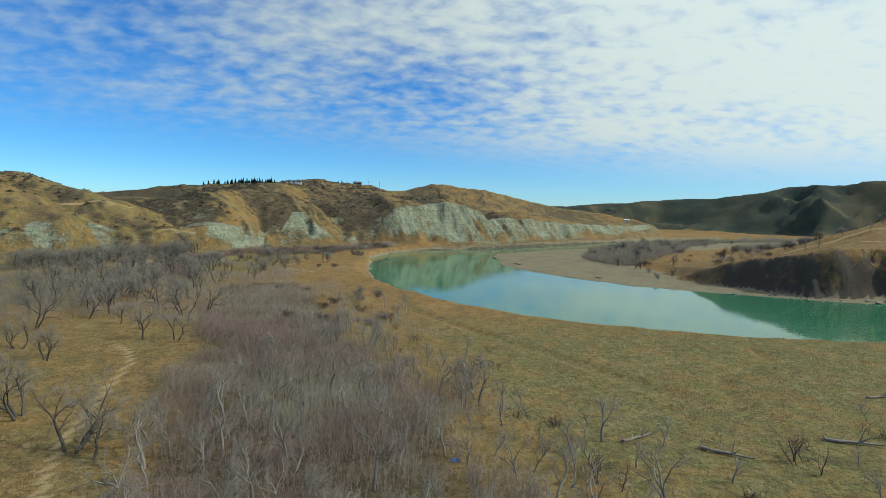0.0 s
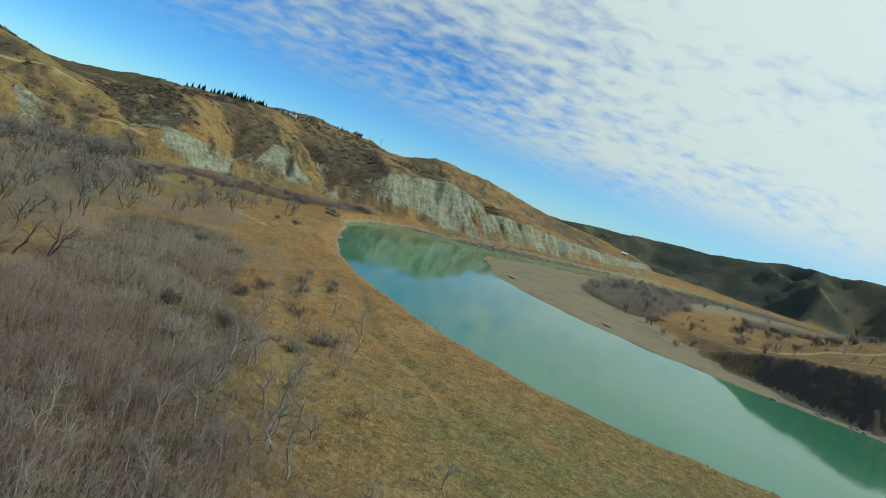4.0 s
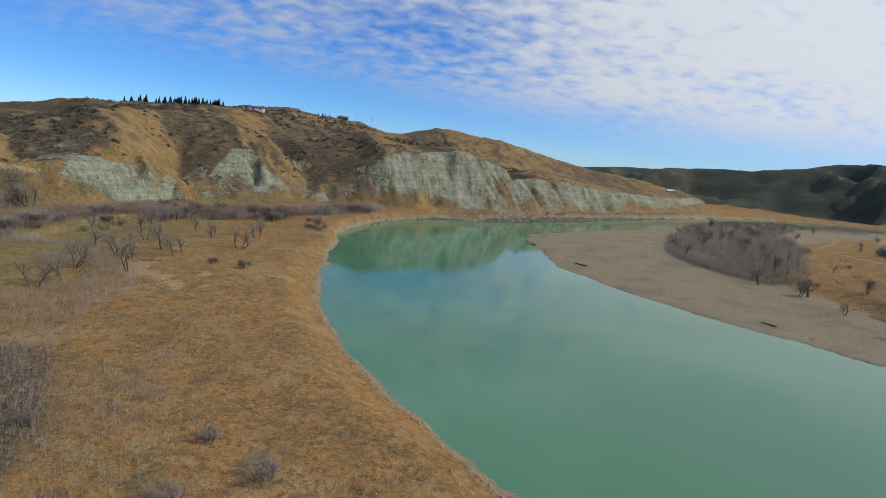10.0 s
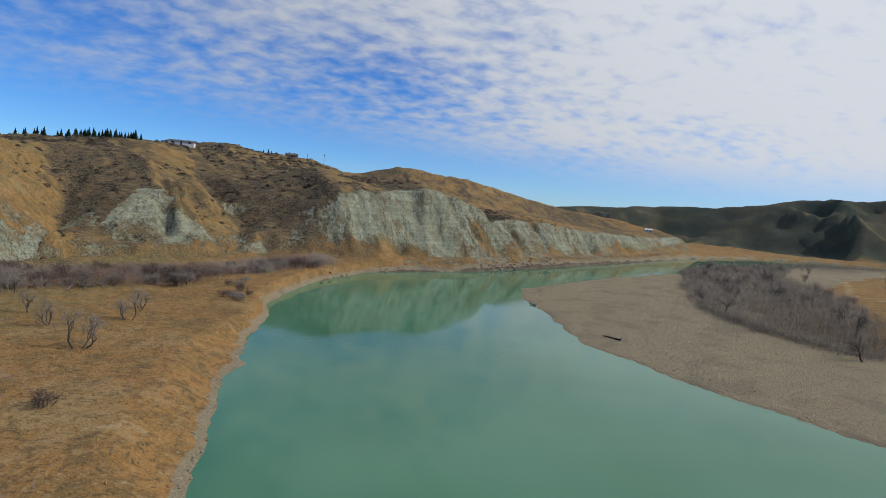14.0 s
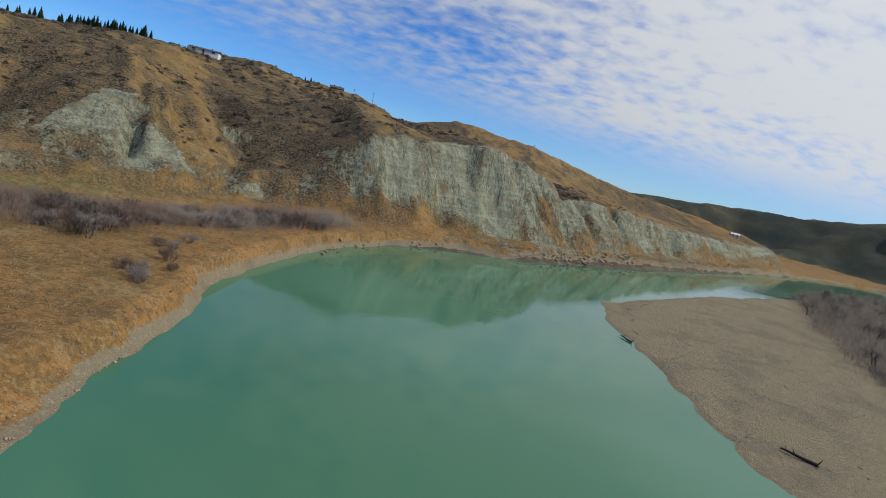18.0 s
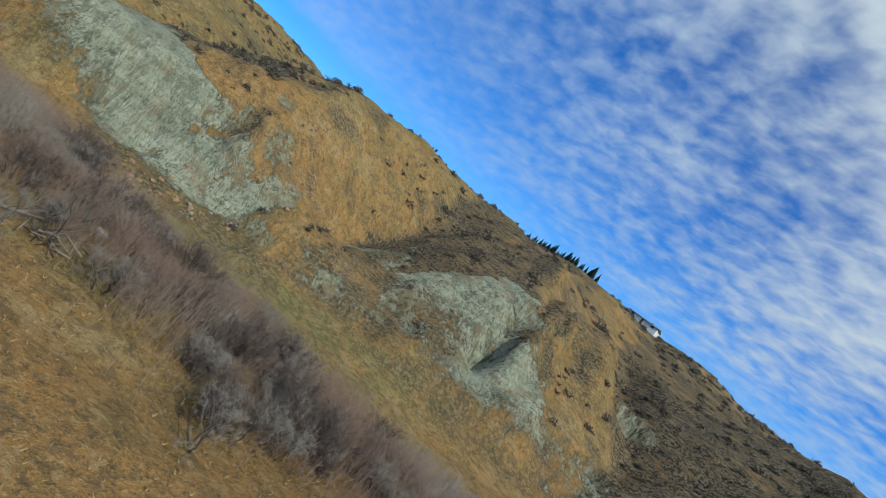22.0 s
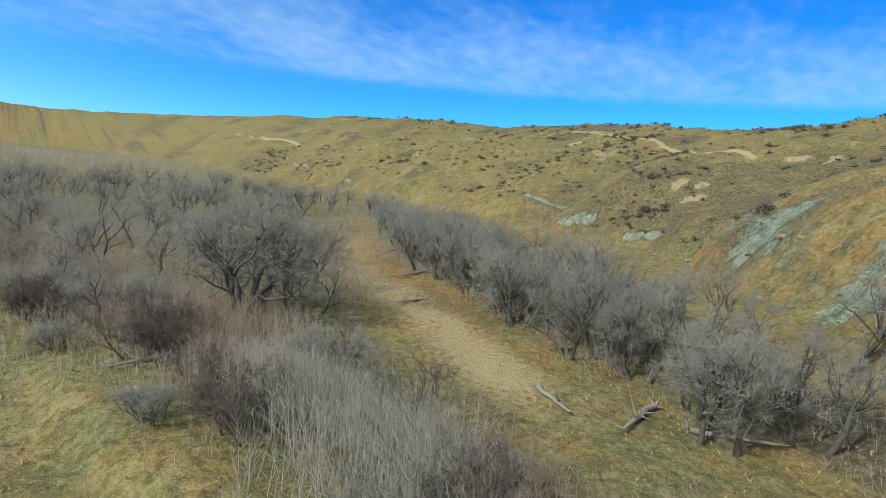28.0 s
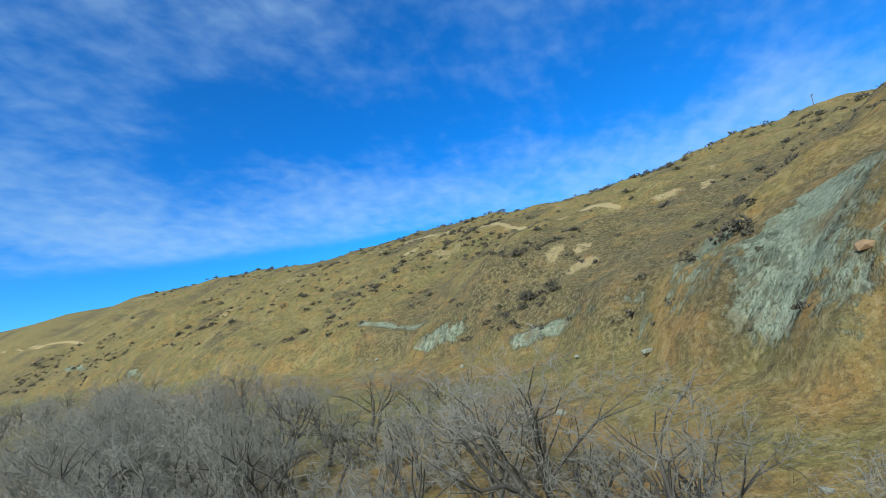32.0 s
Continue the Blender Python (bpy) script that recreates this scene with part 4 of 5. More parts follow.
def tree_proto(name, label, seed, height, trunks, spread, levels, fan, bark_mat, droop=0.0, category="tree", twigs=2, lean=1.0, crown_mat=None):
    rng = np.random.default_rng(seed)
    segs = grow(rng, height, trunks, spread, levels, fan, droop, lean)
    top = max(s[1][2] for s in segs)
    k = height / top
    size = k
    root = new(name)
    tagged(root, label, category)
    stem_name = "stem" if name == "shrub" else "trunk"
    solid = 1 if name == "cottonwood" and levels > 3 else 0
    limbs = {}
    for s in segs:
        if s[4] <= solid:
            limbs.setdefault((s[4], s[5]), []).append(s)
    for (level, _), run in limbs.items():
        points = [run[0][0] * size] + [s[1] * size for s in run]
        child(stem_name if level == 0 else "limb", mesh_from("limb", [chain(points, [run[0][2]] + [s[3] for s in run], 6 if level == 0 else 5)], bark_mat, True), root)
    rows = [s for s in segs if s[4] > solid]
    blocks = []
    sub_first = any(s[4] <= 2 for s in rows)
    sub = [s for s in rows if s[4] <= 2]
    if sub:
        blocks.append(tubes([s[0] * size for s in sub], [s[1] * size for s in sub], [s[2] for s in sub], [s[3] for s in sub], 3))
    sub = [s for s in rows if s[4] >= 3]
    if sub:
        blocks.append(spikes(np.array([s[0] * size for s in sub]), np.array([s[1] * size + (s[1] - s[0]) * 0.3 for s in sub]), np.array([max(s[2], 0.013) for s in sub])))
    tips = [s for s in rows if s[4] >= levels - 1]
    if name != "shrub" and tips:
        q0, q1 = np.array([s[0] for s in tips]) * size, np.array([s[1] for s in tips]) * size
        for _ in range(twigs):
            a = q0 + (q1 - q0) * rng.uniform(0.2, 1.0, (len(tips), 1))
            blocks.append(spikes(a, a + (q1 - q0) * 0.5 + rng.normal(0, 0.28, (len(tips), 3)), np.full(len(tips), 0.011)))
    if blocks:
        child("crown", mesh_from("crown", blocks, crown_mat or TWIG, False, bark_mat if sub_first else None), root)
    return root


def set_down(proto, x, y, scale=1.0, turn=0.0, group="", label="", sink=0.0):
    m = Matrix.Translation((x, y, height(x, y) - sink)) @ Matrix.Rotation(turn, 4, "Z")
    ob = copy_thing(proto, m)
    ob.scale = (scale, scale, scale)
    if group:
        ob["group"] = group
    if label:
        ob["label"] = label
    return ob


def drop_proto(ob):
    for o in (*ob.children_recursive, ob):
        bpy.data.objects.remove(o)


def inside(poly, x, y):
    hit = np.zeros(np.shape(x), bool)
    for (ax, ay), (bx, by) in zip(poly, poly[1:] + poly[:1]):
        hit ^= ((ay > y) != (by > y)) & (x < (bx - ax) * (y - ay) / (by - ay + 1e-12) + ax)
    return hit


def scatter(rng, poly, n, gap=0.0):
    P = np.array(poly)
    out = []
    for _ in range(n * 30):
        x, y = rng.uniform(P[:, 0].min(), P[:, 0].max()), rng.uniform(P[:, 1].min(), P[:, 1].max())
        if inside(poly, np.array([x]), np.array([y]))[0] and all((x - a) ** 2 + (y - b) ** 2 > gap * gap for a, b in out):
            out.append((x, y))
            if len(out) == n:
                break
    return out


def fill(rng, poly, n, keep=None, ragged=5.0):
    P = np.array(poly)
    x, y = rng.uniform(P[:, 0].min(), P[:, 0].max(), n * 3), rng.uniform(P[:, 1].min(), P[:, 1].max(), n * 3)
    ok = inside(poly, x + ragged * fbm(x, y, 17, 3, 111), y + ragged * fbm(x, y, 17, 3, 113))
    if keep is not None:
        ok &= keep(x, y)
    return np.column_stack([x, y])[ok][:n]


def strip(rng, line, half, n):
    L = np.array(line, float)
    seg = np.hypot(*np.diff(L, axis=0).T)
    s = rng.uniform(0, seg.sum(), n)
    at = np.concatenate([[0], np.cumsum(seg)])
    x, y = np.interp(s, at, L[:, 0]), np.interp(s, at, L[:, 1])
    return np.column_stack([x, y]) + rng.normal(0, half * 0.55, (n, 2))


FLIGHT_XYZ = np.array([r[1:4] for r in FLIGHT])


def headroom(x, y):
    """Room under the flight path near a place."""
    d = np.hypot(FLIGHT_XYZ[:, 0] - x, FLIGHT_XYZ[:, 1] - y)
    return min([z - 2.5 for z, k in zip(FLIGHT_XYZ[:, 2], d) if k < 16], default=99.0) - height(x, y)


def in_clearing(x, y, half=6.5):
    return abs(float(along(CLEARING, np.array([x]), np.array([y]))[0][0])) < half


COTTON = [tree_proto("cottonwood", "bare grey cottonwood with spreading crooked limbs on the flat", 11 + k, h, t, s, lv, f, BARK) for k, (h, t, s, lv, f) in enumerate([(9.0, 1, 0.9, 4, 2), (8.0, 2, 0.9, 4, 1), (10.0, 3, 0.85, 4, 1), (7.5, 1, 1.05, 4, 2), (8.5, 3, 0.8, 4, 1), (9.5, 2, 0.9, 4, 1)])]
FAR_TREE = [tree_proto("bare_tree", "bare grey tree with a thin crooked trunk", 131 + k, h, t, 0.9, 3, 2, BARK, twigs=2) for k, (h, t) in enumerate([(9.0, 1), (8.0, 2), (8.5, 3), (7.5, 2)])]
BIG = tree_proto("cottonwood", "large many-stemmed bare cottonwood with drooping outer branches", 31, 9.5, 11, 1.0, 4, 2, BARK, 0.10, twigs=2, lean=1.25)
SAPLING = [tree_proto("aspen_sapling", "slender pale-barked leafless sapling among willows", 51 + k, h, 1, 0.55, 3, 1, PALE_BARK) for k, h in enumerate((6.0, 5.0, 7.0))]
WILLOW = [tree_proto("willow_shrub", "tall rounded leafless willow shrub at the foot of the bluff", 91 + k, h, 9, 0.8, 3, 1, DARK_TWIG, category="shrub", lean=0.8, crown_mat=m) for k, (h, m) in enumerate([(3.6, DARK_TWIG), (3.0, TWIG), (4.2, DARK_TWIG), (3.4, TWIG)])]
BUSH = [tree_proto("shrub", "low bare grey-brown shrub in dry grass", 71 + k, h, 6, 1.1, 2, 2, DARK_TWIG, category="shrub", crown_mat=DARK_TWIG) for k, h in enumerate((1.5, 1.9, 2.3, 1.3))]

rng = np.random.default_rng(3)


def plant(places, protos, lo, hi, group, tall=9.0, label="", sink=0.25):
    for x, y in places:
        k = rng.integers(len(protos))
        s = rng.uniform(lo, hi)
        room = headroom(x, y)
        s = min(s, room / tall)
        if s > 0.25:
            set_down(protos[k], x, y, s, rng.uniform(0, 6.28), group, label, sink)


# cottonwoods beside the track
plant([(-81, 103), (-62, 112), (-55, 111), (-42, 60), (-55, 70), (-66, 139), (-71, 96), (-62, 143), (-90, 120), (-86, 84), (-100, 105), (-75, 126), (-38, 58), (-80, 60), (-98, 75), (-68, 82)], COTTON, 0.75, 1.1, "cottonwoods beside the track")
plant([p for p in scatter(rng, [(-75, 140), (-190, 100), (-210, 230), (-150, 290), (-105, 270), (-80, 200)], 62, 7.5) if not in_clearing(*p, 8.5)], COTTON, 0.7, 1.1, "cottonwoods below the bluff")
plant(scatter(rng, [(-92, 128), (-64, 150), (-74, 190), (-112, 172)], 16, 4.5), COTTON, 0.8, 1.1, "cottonwoods below the bluff")
# scattered small trees on the grass by the bend
plant([(-64, 309), (-62, 288), (-75, 302), (-72, 276), (-88, 294), (-71, 269), (-87, 286), (-83, 266), (-83, 250), (-77, 261), (-72, 251), (-77, 238), (-88, 260), (-78, 277), (-67, 321), (-94, 275), (-79, 233), (-75, 214), (-96, 300), (-84, 310)], COTTON, 0.58, 0.88, "small trees by the bend", label="small bare tree with dark trunk on tan grass")
# the western grove
set_down(BIG, -132, 269, 1.4, 0.7, "", "large many-stemmed bare cottonwood with drooping outer branches", 0.3)
grove = [(-137, 241), (-120, 248), (-124, 243), (-127, 253), (-179, 212), (-158, 277), (-150, 297), (-149, 309), (-153, 313), (-147, 325), (-154, 329), (-156, 284), (-157, 290), (-155, 295), (-153, 300), (-148, 303), (-151, 306)]
plant([p for p in grove if not in_clearing(*p, 8.0)], COTTON, 0.9, 1.2, "trees of the western grove")
row = [(x + rng.normal(0, 5.0), y + rng.normal(0, 4.0)) for x, y in zip(np.interp(np.linspace(0, 1, 64), [0, 0.25, 0.5, 0.75, 1], [-150, -160, -170, -188, -222]), np.interp(np.linspace(0, 1, 64), [0, 0.25, 0.5, 0.75, 1], [322, 282, 245, 210, 140]))]
plant([p for p in scatter(rng, [(-158, 296), (-152, 268), (-166, 236), (-186, 205), (-206, 215), (-196, 255), (-180, 285), (-168, 305)], 46, 4.6) if not in_clearing(*p, 7.5)], COTTON, 0.85, 1.12, "trees of the western grove")
plant([p for p in scatter(rng, [(-157, 300), (-154, 284), (-162, 262), (-176, 238), (-192, 240), (-186, 275), (-172, 300)], 46, 2.6) if not in_clearing(*p, 7.0)], FAR_TREE, 0.55, 0.95, "trees of the western grove", label="slender bare grey tree crowded in the grove")
plant([p for p in row if not in_clearing(*p, 7.0)], COTTON, 0.85, 1.15, "trees of the western grove")
plant([p for p in scatter(rng, [(-88, 215), (-112, 262), (-135, 262), (-158, 215), (-215, 130), (-205, 60), (-110, 60), (-92, 140)], 76, 6.8) if not in_clearing(*p, 8.0)], COTTON, 0.75, 1.1, "trees of the western grove")
# right bank
plant([(108, 302), (112, 304), (106, 263), (132, 304), (109, 283), (206, 347), (249, 387), (256, 385), (331, 546), (332, 618), (259, 533), (200, 371), (150, 345), (120, 330), (170, 300), (165, 420), (180, 455), (150, 390), (205, 480), (225, 430), (240, 400), (118, 275), (145, 270), (260, 470), (190, 520), (230, 560)], FAR_TREE, 0.5, 0.85, "bare trees on the right bank")
# saplings in the willows
plant(scatter(rng, [(-34, 60), (-26, 38), (22, 42), (18, 66), (6, 82), (-8, 112), (-30, 140)], 150, 1.9), SAPLING, 0.65, 1.15, "saplings in the willow thicket", 6.5)
plant(scatter(rng, [(-100, 318), (-116, 300), (-104, 345), (-84, 345)], 16, 4), SAPLING + COTTON[:2], 0.45, 0.75, "saplings near the foot of the bluff", 8.0)
plant([(-72, 357), (-95, 348), (-74, 361), (-88, 352)], COTTON, 0.6, 0.7, "saplings near the foot of the bluff", 9.0, "pale bare tree at the edge of the brush")
# single shrubs on the flat
plant([(-32, 161), (-33, 153), (-43, 149), (-39, 137), (-29, 134), (-21, 135), (-18, 134), (-14, 139), (-27, 177), (-28, 187), (-21, 182), (-20, 175), (-25, 168), (-46, 187), (-56, 188), (-52, 263), (-60, 265), (-52, 338), (-50, 336), (-55, 341), (-53, 350), (-54, 343), (-57, 365), (-56, 358), (-59, 357), (-50, 345)], WILLOW, 0.42, 0.72, "shrubs on the grass flat", 4.2, "low dense dark-twigged leafless shrub on the grass flat", 0.1)
plant(scatter(rng, [(150, 270), (200, 252), (290, 258), (320, 320), (210, 345), (160, 305)], 34, 5.0), SAPLING, 0.85, 1.3, "bare trees on the right bank", 7.0, "slender bare tree on the grassy terrace")
plant([(22, 58), (27, 64), (31, 55), (48, 60), (55, 55), (62, 66), (70, 62), (44, 52), (60, 74), (18, 66), (76, 72)], SAPLING, 0.5, 0.8, "saplings in the willow thicket", 6.5, "thin grey leafless shrub standing in green grass")
plant([(-113, 300), (-111, 306), (-112, 314), (-107, 322), (-115, 319), (-109, 323), (-106, 330), (-105, 335), (-113, 338), (-131, 285), (-135, 283), (-133, 295), (-134, 296), (-136, 300), (15, 71), (18, 54), (42, 59), (57, 69), (30, 50), (66, 60)], BUSH, 1.0, 1.8, "shrubs on the grass flat", 2.4, sink=0.1)
plant(scatter(rng, [(110, 300), (135, 285), (250, 320), (330, 420), (230, 440), (150, 400)], 60, 5), BUSH + WILLOW, 0.9, 1.6, "shrubs on the terrace", 2.4, sink=0.1)
plant(np.concatenate([strip(rng, [(-112, 344), (-98, 355), (-84, 366), (-70, 378), (-58, 396), (-46, 420)], 7.5, 72), strip(rng, [(-116, 250), (-124, 285), (-124, 325)], 6.0, 26)]), WILLOW, 0.7, 1.25, "willow shrubs below the bluff", 4.5, sink=0.1)
plant(fill(rng, WOODED, 75), FAR_TREE, 0.8, 1.35, "bare trees on the right bank", label="bare grey tree in dense brush behind the gravel bar")
plant(fill(rng, [(-48, 118), (-20, 92), (10, 62), (26, 60), (8, 110), (-18, 160), (-44, 190)], 44), BUSH + SAPLING[:2], 0.7, 1.3, "shrubs on the grass flat", 6.0, sink=0.1)
for p in (*COTTON, *FAR_TREE, BIG, *SAPLING, *BUSH, *WILLOW):
    drop_proto(p)


def thicket(name, label, points, tall, mat, per=6, thick=0.024, lean=0.16, category="shrubs"):
    """Many upright stems with side twigs; points: x, y."""
    r = np.random.default_rng(len(points))
    P = np.array(points) + r.normal(0, 1.6, (len(points), 2)) * (r.random((len(points), 1)) < 0.5)
    z = land(P[:, 0], P[:, 1])[0]
    n = len(P)
    base = np.column_stack([P, z - 0.1])
    h = r.uniform(0.5, 1.0, n) * tall * np.clip(0.85 + 0.5 * fbm(P[:, 0], P[:, 1], 9, 3, 91), 0.35, 1.3)
    d = np.column_stack([r.normal(0, lean, n), r.normal(0, lean, n), np.ones(n)])
    top = base + d * h[:, None]
    blocks = [spikes(base, top, np.full(n, thick))]
    for k in range(per):
        f = r.uniform(0.25, 0.85, n)
        a = base + (top - base) * f[:, None]
        out = np.column_stack([r.normal(0, 0.5, n), r.normal(0, 0.5, n), r.uniform(0.5, 1.0, n)])
        b = a + out * (h * (1 - f) * 0.75)[:, None]
        blocks.append(spikes(a, b, np.full(n, thick * 0.62)))
    me = mesh_from(name, blocks, mat)
    return tagged(new(name, me), label, category, kind="stuff")


clumpy = lambda size, lo, seed: (lambda x, y: fbm(x, y, size, 3, seed) > lo)
thicket("willow_thicket", "dense leafless willow thicket with reddish and grey stems", fill(rng, [(-74, 195), (-54, 130), (-43, 92), (-35, 60), (-27, 30), (10, 30), (6, 60), (-5, 82), (-15, 102), (-27, 142), (-46, 190)], 16000, lambda x, y: (fbm(x, y, 15, 3, 94) > -0.5) & (fbm(x, y, 3.5, 2, 95) * 0.8 + 0.15 > 1.5 * ss(y, 100, 150) - 1.0), 9.0), 4.4, THICKET, thick=0.027)
thicket("willow_thicket", "band of reddish leafless willows along the foot of the bluff", np.concatenate([strip(rng, [(-112, 225), (-121, 255), (-127, 285), (-128, 310), (-126, 330), (-120, 344)], 5.5, 8000), strip(rng, [(-118, 342), (-104, 352), (-90, 362), (-76, 374), (-64, 390), (-54, 410), (-43, 432)], 8.5, 12500)]), 4.2, TOE, thick=0.024)
thicket("brush", "loose grey leafless brush on the valley floor", fill(rng, [(-125, 150), (-48, 120), (-36, 150), (-48, 190), (-60, 218), (-70, 250), (-92, 275), (-135, 290), (-160, 240)], 15000, clumpy(16, -0.25, 93)), 2.8, BRUSH)
thicket("brush", "loose grey leafless brush on the right bank", np.concatenate([fill(rng, WOODED, 21000), fill(rng, [(340, 640), (440, 640), (560, 760), (520, 860), (330, 690)], 3500, clumpy(40, -0.2, 95)), fill(rng, [(224, 413), (208, 377), (231, 392), (301, 466), (380, 550), (305, 505)], 4500)]), 7.0, DENSE, thick=0.034)
thicket("brush", "low dense brush along the edge of the gravel bar", strip(rng, [(112, 400), (104, 386), (101, 364), (102, 342), (110, 322), (124, 326)], 3.2, 3000), 3.2, DENSE, per=7, thick=0.026, lean=0.22)
thicket("brush", "undergrowth of grey brush beneath the grove", np.concatenate([fill(rng, [(-140, 340), (-165, 320), (-175, 270), (-200, 215), (-235, 140), (-220, 130), (-180, 205), (-160, 255), (-146, 300)], 6000), fill(rng, [(-112, 262), (-92, 200), (-100, 60), (-215, 60), (-225, 130), (-165, 215), (-140, 262)], 9000, clumpy(20, -0.3, 97))]), 3.2, BRUSH, thick=0.018, lean=0.3)
thicket("brush", "dense grey leafless brush between the trees of the grove", fill(rng, [(-112, 258), (-134, 258), (-156, 218), (-205, 150), (-215, 60), (-100, 60), (-92, 200)], 9000, lambda x, y: (fbm(x, y, 14, 3, 119) > -0.25) & (np.abs(along(CLEARING, x, y)[0]) > 7)), 5.2, DENSE, per=6, thick=0.022, lean=0.24)
thicket("brush", "loose grey brush and seedlings along the edge of the willows", fill(rng, [(-66, 215), (-36, 130), (-24, 104), (-4, 80), (14, 60), (10, 84), (-8, 130), (-24, 170), (-46, 225)], 6500, clumpy(13, -0.1, 98)), 2.3, BRUSH, per=4)
thicket("willow_thicket", "patch of russet leafless shrubs on the grass flat", fill(rng, [(-12, 103), (4, 103), (7, 88), (5, 70), (-6, 70)], 1500, clumpy(7, -0.2, 115), 3.0), 2.4, TOE, per=5, thick=0.02)
thicket("brush", "thin dead stalks and seedlings on the grass flat", fill(rng, [(-30, 40), (60, 40), (30, 120), (-10, 175), (-40, 215), (-60, 200), (-30, 120)], 2600, clumpy(12, 0.15, 99)), 1.4, BRUSH, per=3, thick=0.02)
thicket("weeds", "low russet weeds and seedlings in the dry grass", fill(rng, [(-110, 262), (-62, 150), (-30, 118), (2, 112), (4, 150), (-18, 195), (-34, 250), (-44, 330), (-92, 330)], 8000, clumpy(7, 0.2, 121)), 0.9, TOE, per=5, thick=0.022, lean=0.4, category="weeds")
thicket("far_woods", "grey leafless woods on the distant valley floor", fill(rng, [(-110, 60), (-225, 60), (-245, -150), (-255, -420), (40, -500), (20, -150), (-60, 0)], 10000), 7.5, BRUSH, per=3, thick=0.06, category="woods")
thicket("far_woods", "dark leafless woods on the valley floor below the far hills", fill(rng, [(430, 520), (720, 500), (1050, 560), (900, 760), (700, 880), (600, 850), (560, 700)], 5000, clumpy(60, -0.2, 96)), 9.0, DENSE, per=4, thick=0.12, category="woods")


def sagebrush():
    """Low dark tufts scattered over the bluffs."""
    r = np.random.default_rng(17)
    n = 70000
    x, y = r.uniform(-400, 130, n), r.uniform(-150, 640, n)
    z, k = land(x, y)
    near = (k["foot"] > 2) & (k["u"] < 1.15)
    shade = (land(x + 3, y)[0] - z) / 3 * VEIL_DIR.x + (land(x, y + 3)[0] - z) / 3 * VEIL_DIR.y
    dens = fbm(x, y, 30, 3, 101) + 0.8 * ss(shade, -0.12, 0.15)
    ok = near & (r.random(n) < np.clip(0.12 + 0.42 * dens, 0.02, 1)) & ((bare_at(x, y) < 0.25 + 0.5 * (r.random(n) < 0.12)) | (x < -165))
    x, y, z = x[ok], y[ok], z[ok]
    n = len(x)
    s = r.uniform(0.4, 1.35, n) ** 1.3
    blocks = []
    for k in range(16):
        p0 = np.column_stack([x + r.normal(0, 0.36, n) * s, y + r.normal(0, 0.36, n) * s, z + r.uniform(-0.1, 0.5, n) * s])
        p1 = p0 + np.column_stack([r.normal(0, 0.3, (n, 2)), r.uniform(0.0, 0.5, n)]) * s[:, None]
        blocks.append(spikes(p0, p1, s * 0.15))
    m = (r.random(n) < 0.17) & (x < 60)
    b = r.uniform(0.9, 2.3, m.sum())
    for k in range(60):
        w = r.normal(0, 0.42, (m.sum(), 2))
        up = r.uniform(-0.05, 0.75, m.sum()) * np.clip(1.1 - np.hypot(w[:, 0], w[:, 1]), 0.2, 1)
        p0 = np.column_stack([x[m] + w[:, 0] * b, y[m] + w[:, 1] * b, z[m] + up * b])
        p1 = p0 + np.column_stack([r.normal(0, 0.2, (m.sum(), 2)), r.uniform(-0.05, 0.32, m.sum())]) * b[:, None]
        blocks.append(spikes(p0, p1, b * 0.09))
    tagged(new("sagebrush", mesh_from("sagebrush", blocks, SAGE)), "low dark sagebrush tufts dotting the dry slopes", "shrubs", kind="stuff")


sagebrush()


def dry_grass():
    r = np.random.default_rng(19)
    n = 70000
    x, y = r.uniform(-165, 110, n), r.uniform(30, 450, n)
    z, k = land(x, y)
    ok = (k["edge"] > 5) & (k["foot"] < 6) & (fbm(x, y, 9, 3, 103) > -0.35)
    x, y, z = x[ok], y[ok], z[ok]
    n = len(x)
    s = r.uniform(0.2, 0.55, n)
    blocks = []
    for k in range(2):
        a = r.uniform(0, 6.28, n)
        p0 = np.column_stack([x, y, z - 0.05])
        p1 = p0 + np.column_stack([np.cos(a) * 0.5, np.sin(a) * 0.5, np.full(n, 0.8)]) * s[:, None]
        blocks.append(spikes(p0, p1, s * 0.16))
    tagged(new("dry_grass", mesh_from("dry_grass", blocks, STRAW)), "tufts of dry straw-coloured grass on the flat", "grass", kind="stuff")


dry_grass()


def spruce_proto(seed, h):
    r = np.random.default_rng(seed)
    root = tagged(new("spruce_tree"), "dark green spruce in the row on the brow", "tree")
    child("trunk", mesh_from("trunk", [tubes([(0, 0, -0.3)], [(0, 0, h * 0.9)], [0.16], [0.03], 6)], BARK), root)
    P0, P1 = [], []
    for k in range(260):
        f = r.random() ** 0.8
        z = h * (0.08 + 0.9 * f)
        a, reach = r.uniform(0, 6.28), (1 - f) * h * 0.33 * r.uniform(0.6, 1.1) + 0.15
        P0.append((math.cos(a) * reach * 0.1, math.sin(a) * reach * 0.1, z))
        P1.append((math.cos(a) * reach, math.sin(a) * reach, z - reach * 0.25))
    child("crown", mesh_from("crown", [spikes(np.array(P0), np.array(P1), np.full(260, 0.32))], NEEDLE), root)
    return root


